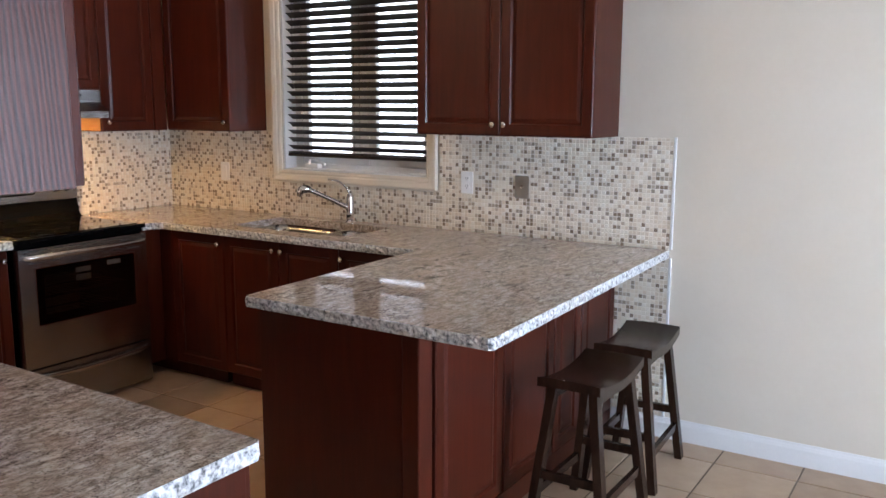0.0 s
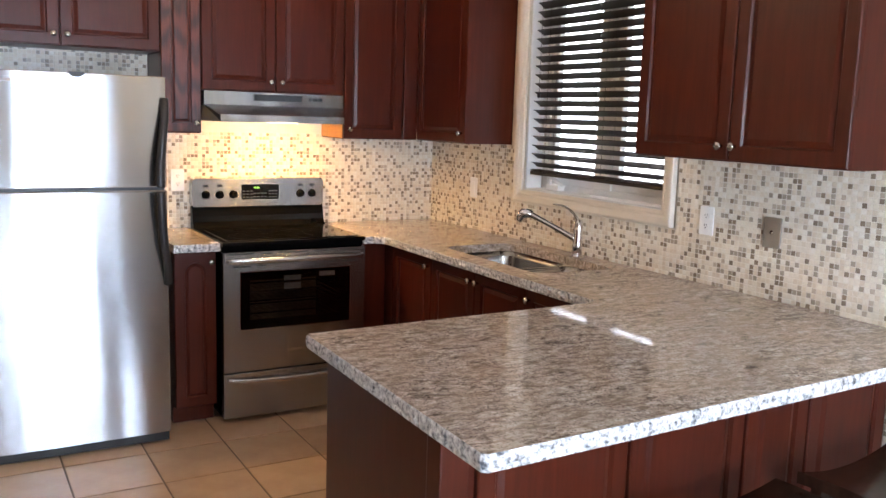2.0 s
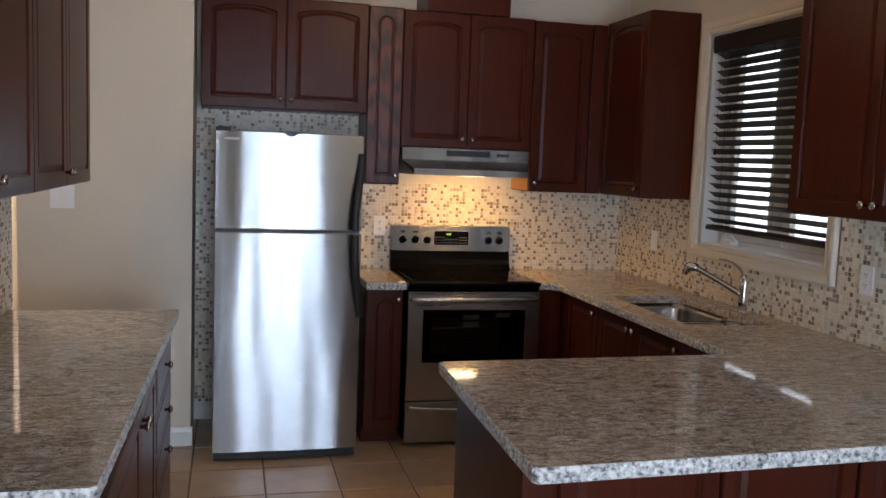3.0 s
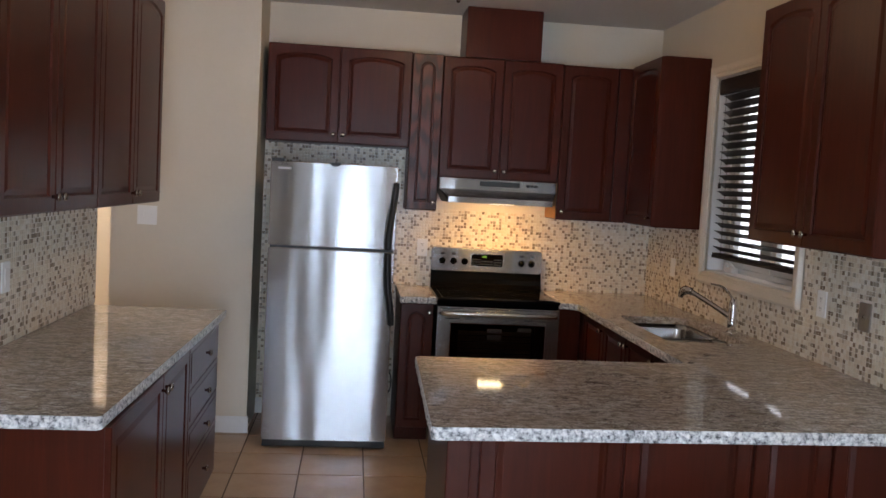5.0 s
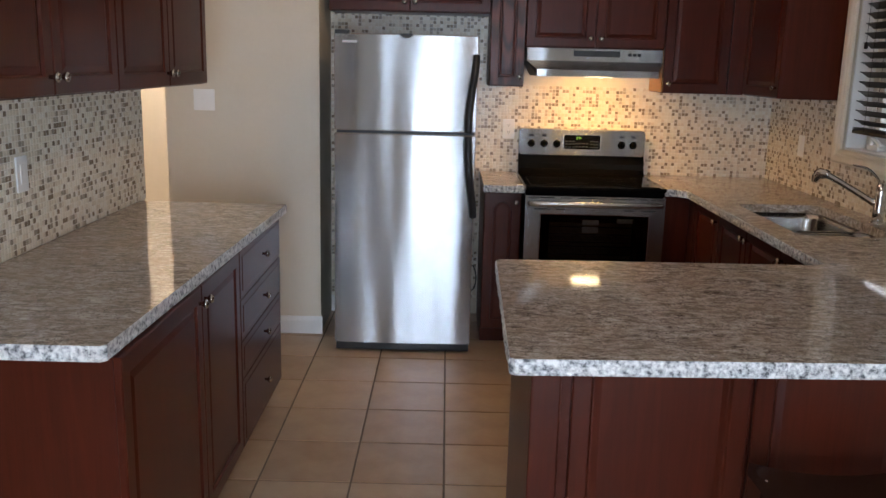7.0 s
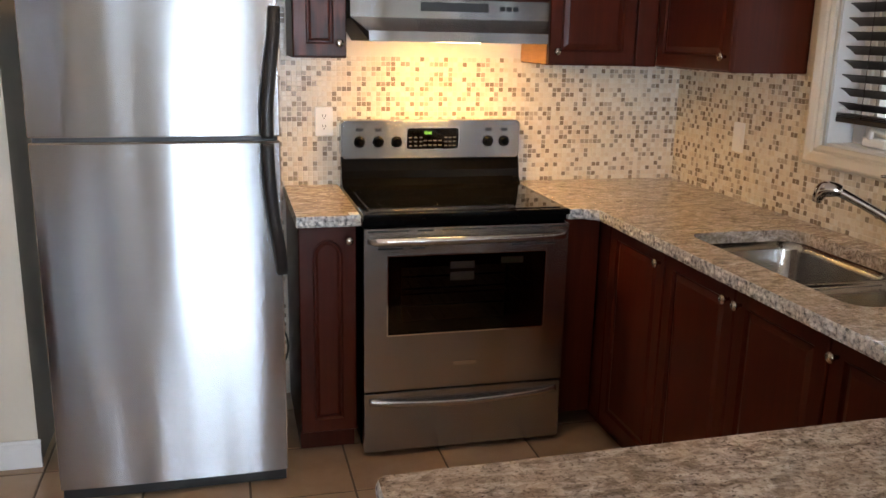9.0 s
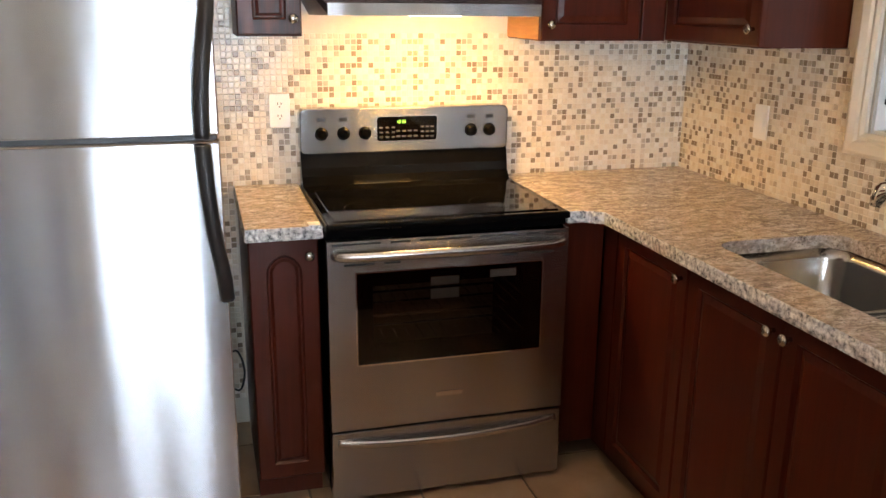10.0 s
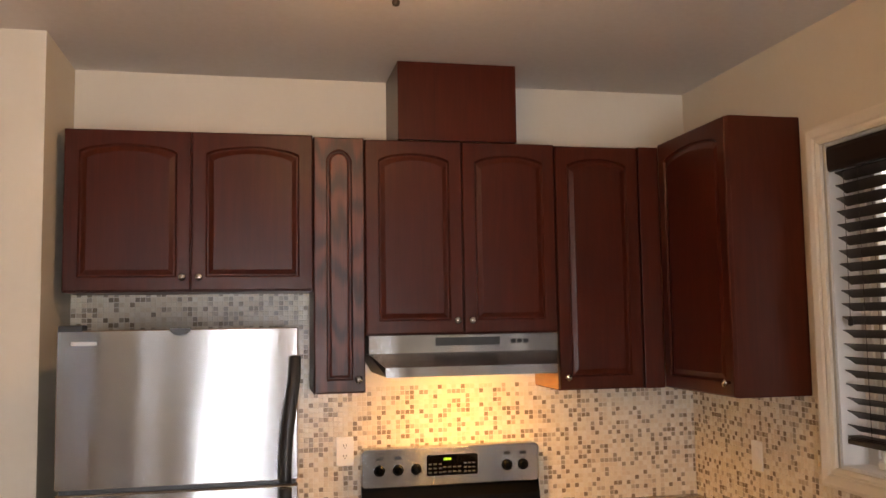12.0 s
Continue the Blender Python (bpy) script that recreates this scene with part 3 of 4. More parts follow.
part("unfinished_side", box(-0.0015, 0.0012, -0.307, -0.004, 1.425, 1.66), MAPLE, c, "pale unstained wood cabinet side")
part("filler_strip", box(0.368, 0.455, -0.3335, -0.308, 1.42, 2.42, 0.002), CHERRY, c)
cabinet("wall_cabinet", pose(0, -0.332, 0, 0, 0, -90), 0.545, 1.420, 2.432, 0.308, ((0.012, 0.545, "r", False),), "cherry corner wall cabinet next to the window", UP)
cabinet("wall_cabinet", pose(0, -2.195, 0, 0, 0, -90), 0.935, 1.434, 2.44, 0.325, ((0, 0.4675, "r", False), (0.4675, 0.935, "l", False)), "cherry wall cabinet with two doors above the peninsula", UP)
cabinet("wall_cabinet", pose(-3.352, -3.372, 0, 0, 0, 90), 0.940, 1.443, 2.44, 0.312, ((0, 0.470, "r", False), (0.470, 0.940, "l", False)), "cherry wall cabinet with two doors over the side counter", UP, body_mat=OAK)
cabinet("wall_cabinet", pose(-3.352, -2.431, 0, 0, 0, 90), 1.06, 1.441, 2.44, 0.312, ((0, 0.53, "r", False), (0.53, 1.06, "l", False)), "cherry two-door wall cabinet at the side wall's end", UP)
duct = thing("duct_cover", pose(-1.158, 0, 2.426), "cherry wood box covering the hood duct up to the ceiling", "duct cover")
part("panel", box(-0.244, 0.244, -0.33, -0.312, 0, 0.317, 0.0015), CHERRY, duct)
part("side_panel", box(-0.243, -0.227, -0.311, -0.001, 0, 0.317), CHERRY, duct)
part("side_panel", box(0.227, 0.243, -0.311, -0.001, 0, 0.317), CHERRY, duct)

cabinet("base_cabinet", pose(-1.752, 0, 0), 0.207, 0, 0.874, 0.61, ((0, 0.207, "r", True),), "narrow cherry base cabinet between refrigerator and range", LO, toe=0.09)
cab = cabinet("base_cabinet", pose(0, -0.002, 0, 0, 0, -90), 1.041, 0, 0.874, 0.62, ((0.70, 1.114, "r", True),), "dark cherry corner base cabinet beside the range", LO, toe=0.09, arch=False)
part("filler_panel", box(0.012, 0.606, -0.762, -0.622, 0.09, 0.874, 0.002), CHERRY, cab)
part("filler_strip", box(0.612, 0.695, -0.618, -0.602, 0.09, 0.872, 0.002), CHERRY, cab)
# the sink base is open at the top so that the bowls hang into it
sb = thing("sink_cabinet", pose(0, -1.077, 0, 0, 0, -90), "cherry sink base cabinet with two doors", "cabinet", LO)
bm = None
for b in ((-0.031, -0.016, -0.60, -0.002, 0.09, 0.874), (0.828, 0.839, -0.60, -0.002, 0.09, 0.874), (-0.016, 0.828, -0.60, -0.582, 0.09, 0.874), (-0.016, 0.828, -0.58, -0.002, 0.09, 0.106)):
    bm = box(*b, bm=bm)
part("body", bm, CHERRY, sb)
part("toe_kick", box(0.002, 0.838, -0.55, -0.53, 0, 0.09), CHERRY, sb)
cabinet_door(sb, 0.042, 0.441, 0.096, 0.868, -0.60, (0.413, 0.82), False)
cabinet_door(sb, 0.445, 0.838, 0.096, 0.868, -0.60, (0.473, 0.82), False)
cabinet("base_cabinet", pose(0, -1.919, 0, 0, 0, -90), 0.507, 0, 0.874, 0.62, ((0.0, 0.44, "l", True),), "dark cherry base cabinet beside the sink", LO, toe=0.09, arch=False)

pen = thing("peninsula_base", pose(-1.722, -3.142, 0), "cherry peninsula base with framed panels facing the stools", "cabinet", LO)
part("body", box(0.018, 1.718, 0.02, 0.685, 0.0, 0.874), CHERRY, pen)
part("end_panel", box(0.0, 0.018, 0.065, 0.687, 0.0, 0.874, 0.0015), CHERRY, pen)
part("corner_post", box(-0.006, 0.075, -0.006, 0.062, 0.0, 0.874, 0.006), CHERRY, pen)
part("base_rail", box(0.08, 1.720, 0.004, 0.019, 0.0, 0.09, 0.003), CHERRY, pen)
for a, b in ((0.105, 0.580), (0.590, 1.028), (1.040, 1.312), (1.322, 1.712)):
    cabinet_door(pen, a, b, 0.095, 0.868, 0.019, None, False, None, "back_panel")

lc = cabinet("base_cabinet", pose(-3.352, -3.395, 0, 0, 0, 90), 1.170, 0, 0.874, 0.640, ((0.004, 0.675, "r", True), (0.675, 1.166, "l", True)), "cherry base cabinet with two doors under the side counter", LO, toe=0.09, arch=False)
cabinet("drawer_cabinet", pose(-3.352, -2.223, 0, 0, 0, 90), 0.76, 0, 0.874, 0.640, (), "cherry base cabinet with a stack of four drawers", LO, toe=0.09,
        drawers=((0, 0.76, 0.685, 0.868), (0, 0.76, 0.522, 0.680), (0, 0.76, 0.372, 0.517), (0, 0.76, 0.096, 0.367)))

# ---- worktops ----
TOP0, TOP1 = 0.876, 0.915
sink_hole = round_rect(-0.535, -0.125, -1.890, -1.085, 0.065, 8)
worktop("polished speckled beige granite worktop with chiselled edge", [(-0.004, -0.004), (-0.765, -0.004), (-0.765, -0.645), (-0.715, -0.645), (-0.660, -0.685), (-0.658, -2.40), (-0.695, -2.424), (-1.778, -2.450), (-1.789, -2.460),
                                       (-1.812, -3.446), (-1.800, -3.457), (-0.004, -3.398)], [sink_hole], TOP0, TOP1)
worktop("short granite worktop beside the range", [(-1.538, -0.004), (-1.757, -0.004), (-1.757, -0.645), (-1.538, -0.645)], [], TOP0, TOP1)
worktop("long speckled granite worktop along the side wall", [(-2.685, -1.435), (-3.350, -1.435), (-3.350, -3.440), (-2.742, -3.440), (-2.730, -3.428)], [], TOP0, TOP1)


# ---- sink and tap ----
def sink():
    s = thing("sink", pose(-0.330, -1.4875, TOP0), "undermounted double bowl stainless steel sink", "sink")
    for y0, y1, dep in ((-0.072, 0.402, 0.20), (-0.402, -0.098, 0.16)):
        bm = bmesh.new()
        rows = []
        for ins, z in ((-0.012, 0.0), (0.0, -0.001), (0.006, -0.03), (0.012, -dep + 0.03), (0.025, -dep + 0.008), (0.05, -dep)):
            rows.append([bm.verts.new((x, y, z)) for x, y in round_rect(-0.205 + ins, 0.205 - ins, y0 + ins, y1 - ins, 0.075, 8)])
        n = len(rows[0])
        for r0, r1 in zip(rows, rows[1:]):
            for i in range(n):
                bm.faces.new((r0[i], r0[(i + 1) % n], r1[(i + 1) % n], r1[i]))
        bm.faces.new(rows[-1])
        bowl = part("bowl", bm, BOWL, s, smooth=True)
        part("drain", lathe([(0.045, 0.003), (0.04, 0.004), (0.03, 0.0015), (0, 0.001)], pose(0, (y0 + y1) / 2, -dep), 20), CHROME, bowl, smooth=True)
    part("divider", box(-0.15, 0.15, -0.100, -0.070, -0.03, -0.004, 0.004), SMOOTH, s)


def tap():
    f = thing("kitchen_tap", pose(-0.075, -1.57, TOP1), "chrome single-lever pull-out kitchen tap", "tap")
    part("base_ring", lathe([(0.031, 0), (0.031, 0.006), (0.025, 0.012), (0, 0.012)], pose(0, 0, 0)), CHROME, f, smooth=True)
    part("body", lathe([(0.024, 0.01), (0.023, 0.05), (0.0225, 0.13), (0.021, 0.165), (0.014, 0.178), (0, 0.18)], pose(0, 0, 0)), CHROME, f, smooth=True)
    d = Vector((-0.74, 0.67, 0)).normalized()
    tip = d * 0.24 + Vector((0, 0, 0.195))
    part("spout", sweep([d * 0.012 + Vector((0, 0, 0.085)), d * 0.10 + Vector((0, 0, 0.13)), d * 0.20 + Vector((0, 0, 0.178)), tip], lambda u: disc(0.017 - 0.004 * math.sin(math.pi * u), 14), smooth_n=5), CHROME, f, smooth=True)
    part("spray_head", sweep([tip - d * 0.02 - Vector((0, 0, 0.004)), tip, tip + d * 0.028 - Vector((0, 0, 0.002)), tip + d * 0.040 - Vector((0, 0, 0.022)), tip + d * 0.044 - Vector((0, 0, 0.040))], lambda u: disc(0.015 + 0.009 * math.sin(math.pi * min(1, u * 1.1)), 14), smooth_n=4), CHROME, f, smooth=True)
    part("lever", sweep([Vector((0, 0, 0.165)), d * 0.02 + Vector((0, 0, 0.20)), d * 0.065 + Vector((0, 0, 0.236)), d * 0.125 + Vector((0, 0, 0.246))], lambda u: disc(0.012 - 0.005 * u, 12, 0.008 - 0.004 * u), smooth_n=5), CHROME, f, smooth=True)


sink()
tap()


# ---- range ----
def range_cooker():
    r = thing("electric_range", pose(-1.15, 0, 0), "stainless steel electric range with black glass cooktop", "range")
    w = 0.379
    bm = None
    for b in ((-w, -w + 0.03, -0.62, -0.03, 0.03, 0.905), (w - 0.03, w, -0.62, -0.03, 0.03, 0.905), (-w + 0.03, w - 0.03, -0.06, -0.03, 0.03, 0.905), (-w + 0.03, w - 0.03, -0.62, -0.06, 0.03, 0.30), (-w + 0.03, w - 0.03, -0.62, -0.06, 0.80, 0.905)):
        bm = box(*b, bm=bm)
    part("body", bm, BLACK, r)
    part("oven_liner", box(-0.33, 0.33, -0.10, -0.062, 0.31, 0.79), OVEN, r)
    for z in (0.48, 0.60):
        rack = None
        for i in range(15):
            x = -0.30 + i * 0.6 / 14
            rack = box(x - 0.002, x + 0.002, -0.58, -0.12, z - 0.002, z + 0.002, bm=rack)
        for y in (-0.58, -0.35, -0.12):
            rack = box(-0.346, 0.346, y - 0.003, y + 0.003, z - 0.004, z + 0.004, bm=rack)
        part("oven_rack", rack, CHROME, r)
    # oven door: a steel frame round the window
    z0, z1, ax, az0, az1 = 0.262, 0.868, 0.298, 0.472, 0.772
    door = part("oven_door", frame_ring(-w, w, z0, z1, -ax, ax, az0, az1, -0.668, -0.625), STEEL, r, "brushed stainless oven door")
    part("window_trim", frame_ring(-ax, ax, az0, az1, -ax + 0.005, ax - 0.005, az0 + 0.005, az1 - 0.005, -0.670, -0.655), CHROME, door)
    part("window_border", frame_ring(-ax + 0.006, ax - 0.006, az0 + 0.006, az1 - 0.006, -ax + 0.055, ax - 0.055, az0 + 0.05, az1 - 0.05, -0.657, -0.652), CERAMIC, door)
    part("window_glass", box(-ax + 0.006, ax - 0.006, -0.664, -0.659, az0 + 0.006, az1 - 0.006), DARKGLASS, door, "dark tinted oven glass")
    for x0, x1, z2, z3 in ((-0.065, 0.025, 0.712, 0.738), (-0.065, 0.025, 0.668, 0.700), (0.125, 0.21, 0.724, 0.748)):
        part("glass_label", box(x0, x1, -0.6585, -0.6575, z2, z3), LABEL, door, "pale sticker behind the glass")
    for x0, x1 in ((-0.365, -0.22), (-0.19, -0.13), (-0.10, 0.06), (0.085, 0.21), (0.235, 0.28), (0.30, 0.37)):
        part("vent_slot", box(x0, x1, -0.6695, -0.664, 0.856, 0.862, 0.001), RUBBER, door)
    for x0, x1 in ((-0.33, -0.24), (-0.21, -0.16), (0.16, 0.21), (0.25, 0.33)):
        part("vent_slot", box(x0, x1, -0.6695, -0.664, 0.793, 0.799, 0.001), RUBBER, door)
    part("handle", sweep([(-0.36, -0.668, 0.826), (-0.33, -0.695, 0.828), (-0.18, -0.715, 0.830), (0, -0.722, 0.831), (0.18, -0.715, 0.830), (0.33, -0.695, 0.828), (0.36, -0.668, 0.826)], disc(0.011, 12, 0.015), smooth_n=5), SMOOTH, door, "bowed steel handle", True)
    part("badge", box(-0.05, 0.04, -0.6705, -0.667, 0.345, 0.362, 0.001), SMOOTH, door)
    dw = part("storage_drawer", box(-w, w, -0.668, -0.58, 0.022, 0.254, 0.004), STEEL, r, "brushed stainless drawer")
    part("drawer_handle", sweep([(-0.36, -0.667, 0.222), (-0.25, -0.682, 0.212), (0, -0.690, 0.205), (0.25, -0.682, 0.212), (0.36, -0.667, 0.222)], disc(0.008, 10, 0.013), smooth_n=6), SMOOTH, dw, smooth=True)
    for x in (-0.33, 0.33):
        part("foot", lathe([(0.018, 0), (0.018, 0.012), (0.010, 0.015), (0.010, 0.04)], pose(x, -0.56, 0), 12), RUBBER, r)
    part("door_gap_trim", box(-w, w, -0.640, -0.60, 0.872, 0.905, 0.003), BLACK, r)
    part("cooktop_rim", box(-w - 0.002, w + 0.002, -0.672, -0.04, 0.898, 0.921, 0.008), BLACK, r, "glossy black cooktop rim")
    top = part("cooktop_glass", box(-w + 0.028, w - 0.028, -0.640, -0.115, 0.918, 0.9245, 0.002), CERAMIC, r, "black ceramic glass cooktop")
    ringm = plain("burner_print", (0.018, 0.018, 0.018), (0.026, 0.025, 0.024), 0.2)
    for x, y, rad in ((-0.19, -0.50, 0.11), (0.19, -0.50, 0.085), (-0.19, -0.24, 0.085), (0.19, -0.24, 0.11)):
        part("burner_ring", lathe([(rad, 0.9244), (rad, 0.9248), (rad - 0.003, 0.9248), (rad - 0.003, 0.9244), (rad, 0.9244)], pose(x, y, 0), 40, cap=False), ringm, top)
    part("back_riser", prism([(-0.115, 0.916), (-0.04, 0.916), (-0.04, 1.035), (-0.066, 1.035), (-0.082, 0.98), (-0.085, 0.95)], "x", -w, w), BLACK, r, "glossy black riser")
    prof = round_rect(-w, w, 1.028, 1.185, 0.022)
    bg = part("backguard", prism(prof, "y", -0.078, -0.012, 0.004), STEEL, r, "brushed stainless control panel")
    disp = part("display", prism(round_rect(-0.115, 0.115, 1.063, 1.158, 0.012), "y", -0.0815, -0.077), SMOOTH, bg)
    part("display_glass", prism(round_rect(-0.109, 0.109, 1.068, 1.153, 0.010), "y", -0.0835, -0.081), CERAMIC, disp, "black control display")
    for i in range(6):
        for row, z in ((0, 1.115), (1, 1.098), (2, 1.081)):
            x = (-0.095, -0.073, -0.051, 0.055, 0.073, 0.091)[i]
            part("touch_key", box(x - 0.006, x + 0.006, -0.0842, -0.0833, z - 0.003, z + 0.003), plain_key, disp)
    for i in range(4):
        for z in (1.102, 1.083):
            x = -0.033 + i * 0.021
            part("touch_key", box(x - 0.007, x + 0.007, -0.0842, -0.0833, z - 0.003, z + 0.003), plain_key, disp)
    txt = bpy.data.curves.new("clock", "FONT")
    txt.body, txt.size, txt.extrude, txt.align_x = "12:34", 0.0145, 0.0003, "CENTER"
    tmp = bpy.data.objects.new("clock_text", txt)
    scene.collection.objects.link(tmp)
    dg = bpy.context.evaluated_depsgraph_get()
    me = bpy.data.meshes.new_from_object(tmp.evaluated_get(dg))
    bpy.data.objects.remove(tmp)
    me.materials.clear()
    me.materials.append(DIGIT)
    clock = new("clock_digits", me)
    clock.parent = disp
    clock.matrix_local = pose(-0.022, -0.0841, 1.130, 90)
    tagged(clock, "green lit clock digits")
    for x in (-0.305, -0.228, -0.152, 0.238, 0.308):
        k = part("knob", lathe([(0.023, 0), (0.023, 0.004), (0.019, 0.008), (0.017, 0.024), (0.014, 0.027), (0, 0.027)], pose(x, -0.078, 1.098, 90), 24), BLACK, bg, "black control knob", True)
        part("knob_grip", box(x - 0.0045, x + 0.0045, -0.110, -0.086, 1.083, 1.114, 0.002), BLACK, k)
    for x in (-0.305, -0.228, 0.238, 0.308):
        part("knob_label", box(x - 0.014, x + 0.014, -0.0792, -0.077, 1.140, 1.153, 0.001), RUBBER, bg)


plain_key = plain("grey_print", (0.045, 0.045, 0.045), (0.065, 0.065, 0.065), 0.4)
range_cooker()


# ---- hood ----
def hood():
    h = thing("range_hood", pose(-1.145, 0, 1.495), "stainless steel under-cabinet range hood with a lit lamp", "range hood")
    w = 0.381
    bm = bmesh.new()
    prof = [(-0.001, 0.158, w), (-0.335, 0.158, w), (-0.335, 0.090, w), (-0.465, 0.042, w - 0.047), (-0.465, 0.006, w - 0.047), (-0.458, 0.006, w - 0.049), (-0.458, 0.036, w - 0.05), (-0.325, 0.084, w - 0.004), (-0.001, 0.084, w - 0.004)]
    ends = [[bm.verts.new((s * hw, y, z)) for y, z, hw in prof] for s in (-1, 1)]
    n = len(prof)
    for i in range(n):
        bm.faces.new((ends[0][i], ends[0][(i + 1) % n], ends[1][(i + 1) % n], ends[1][i]))
    for e in ends:
        bm.faces.new(e)
    part("shell", bm, STEEL, h)
    part("underside", box(-w + 0.055, w - 0.055, -0.455, -0.003, 0.016, 0.022), SMOOTH, h)
    for s in (-1, 1):
        bm = bmesh.new()
        q = [(-0.002, 0.002, w - 0.05), (-0.455, 0.006, w - 0.052), (-0.455, 0.036, w - 0.052), (-0.33, 0.083, w - 0.004), (-0.002, 0.083, w - 0.004)]
        o = [bm.verts.new((s * hw, y, z)) for y, z, hw in q]
        inn = [bm.verts.new((s * (hw - 0.003), y, z)) for y, z, hw in q]
        bm.faces.new(o)
        bm.faces.new(inn)
        for i in range(5):
            bm.faces.new((o[i], o[(i + 1) % 5], inn[(i + 1) % 5], inn[i]))
        part("side_panel", bm, RUBBER, h)
    part("vent_grille", box(-0.12, 0.14, -0.3375, -0.334, 0.116, 0.148, 0.001), RUBBER, h, "dark vent grille strip")
    for i in range(3):
        part("switch", box(0.185 + i * 0.026, 0.205 + i * 0.026, -0.339, -0.334, 0.122, 0.138, 0.001), RUBBER, h)
    part("lamp_lens", box(-0.06, 0.09, -0.42, -0.31, 0.004, 0.015, 0.003), LENS, h, "lit frosted lamp lens")
    part("filter", box(-0.30, 0.30, -0.29, -0.03, 0.010, 0.0155), SMOOTH, h)


hood()


# ---- refrigerator ----
def fridge():
    f = thing("refrigerator", pose(-2.182, -0.125, 0), "stainless steel top-freezer refrigerator with black handles", "refrigerator")
    w = 0.369
    part("case", box(-w + 0.004, w - 0.004, -0.595, -0.035, 0.03, 1.685, 0.004), SIDE, f, "dark textured case")
    for nm, z0, z1 in (("freezer_door", 1.206, 1.695), ("fresh_food_door", 0.050, 1.190)):
        d = part(nm, box(-w, w, -0.655, -0.605, z0, z1, 0.006), EDGE, f, "brushed stainless door")
        # gently crowned steel skin
        bm = bmesh.new()
        cols = []
        for i in range(25):
            u = -1 + 2 * i / 24
            cols.append([bm.verts.new((u * (w - 0.004), -0.660 - 0.006 * (1 - u ** 4), z)) for z in (z0 + 0.004, z1 - 0.004)])
        for a, c in zip(cols, cols[1:]):
            bm.faces.new((a[0], c[0], c[1], a[1]))
        back = [[bm.verts.new((u * (w - 0.004), -0.652, z)) for z in (z0 + 0.004, z1 - 0.004)] for u in (-1, 1)]
        for k, c in ((0, cols[0]), (1, cols[-1])):
            bm.faces.new((c[0], c[1], back[k][1], back[k][0]))
        bm.faces.new([c[1] for c in cols] + [back[1][1], back[0][1]])
        bm.faces.new([c[0] for c in cols] + [back[1][0], back[0][0]])
        part("steel_skin", bm, STEEL, d)
    part("gasket", box(-w + 0.01, w - 0.01, -0.64, -0.59, 1.188, 1.208), RUBBER, f)
    strap = [(-0.017, -0.010), (0.017, -0.010), (0.019, 0.0), (0.013, 0.011), (-0.013, 0.011), (-0.019, 0.0)]
    part("handle", sweep([(w - 0.010, -0.662, 1.60), (w - 0.014, -0.685, 1.52), (w - 0.030, -0.708, 1.40), (w - 0.040, -0.720, 1.30), (w - 0.042, -0.722, 1.208)], strap, up=(0, -1, 0), smooth_n=5), RUBBER, f, "bowed black plastic handle", True)
    part("handle", sweep([(w - 0.042, -0.722, 1.190), (w - 0.038, -0.720, 1.08), (w - 0.028, -0.708, 0.96), (w - 0.010, -0.685, 0.84), (w - 0.004, -0.662, 0.76)], strap, up=(0, -1, 0), smooth_n=5), RUBBER, f, "bowed black plastic handle", True)
    part("base_grille", box(-w + 0.006, w - 0.006, -0.640, -0.585, 0.006, 0.048, 0.003), RUBBER, f, "black base grille")
    part("top_hinge", box(-w + 0.002, -w + 0.075, -0.655, -0.575, 1.686, 1.712, 0.006), RUBBER, f)
    part("badge", box(-0.325, -0.25, -0.672, -0.664, 1.648, 1.660, 0.001), LABEL, f, "pale name badge")
    half = [(0.032 * math.cos(radians(a)), 1.6985 + 0.024 * math.sin(radians(a))) for a in range(180, 361, 15)]
    part("door_stop", prism(half, "y", -0.676, -0.655), RUBBER, f)
    for x in (-0.33, 0.33):
        part("roller_foot", lathe([(0.02, -0.012), (0.02, 0.012)], pose(x, -0.56, 0.02, 0, 90), 14), RUBBER, f)


fridge()


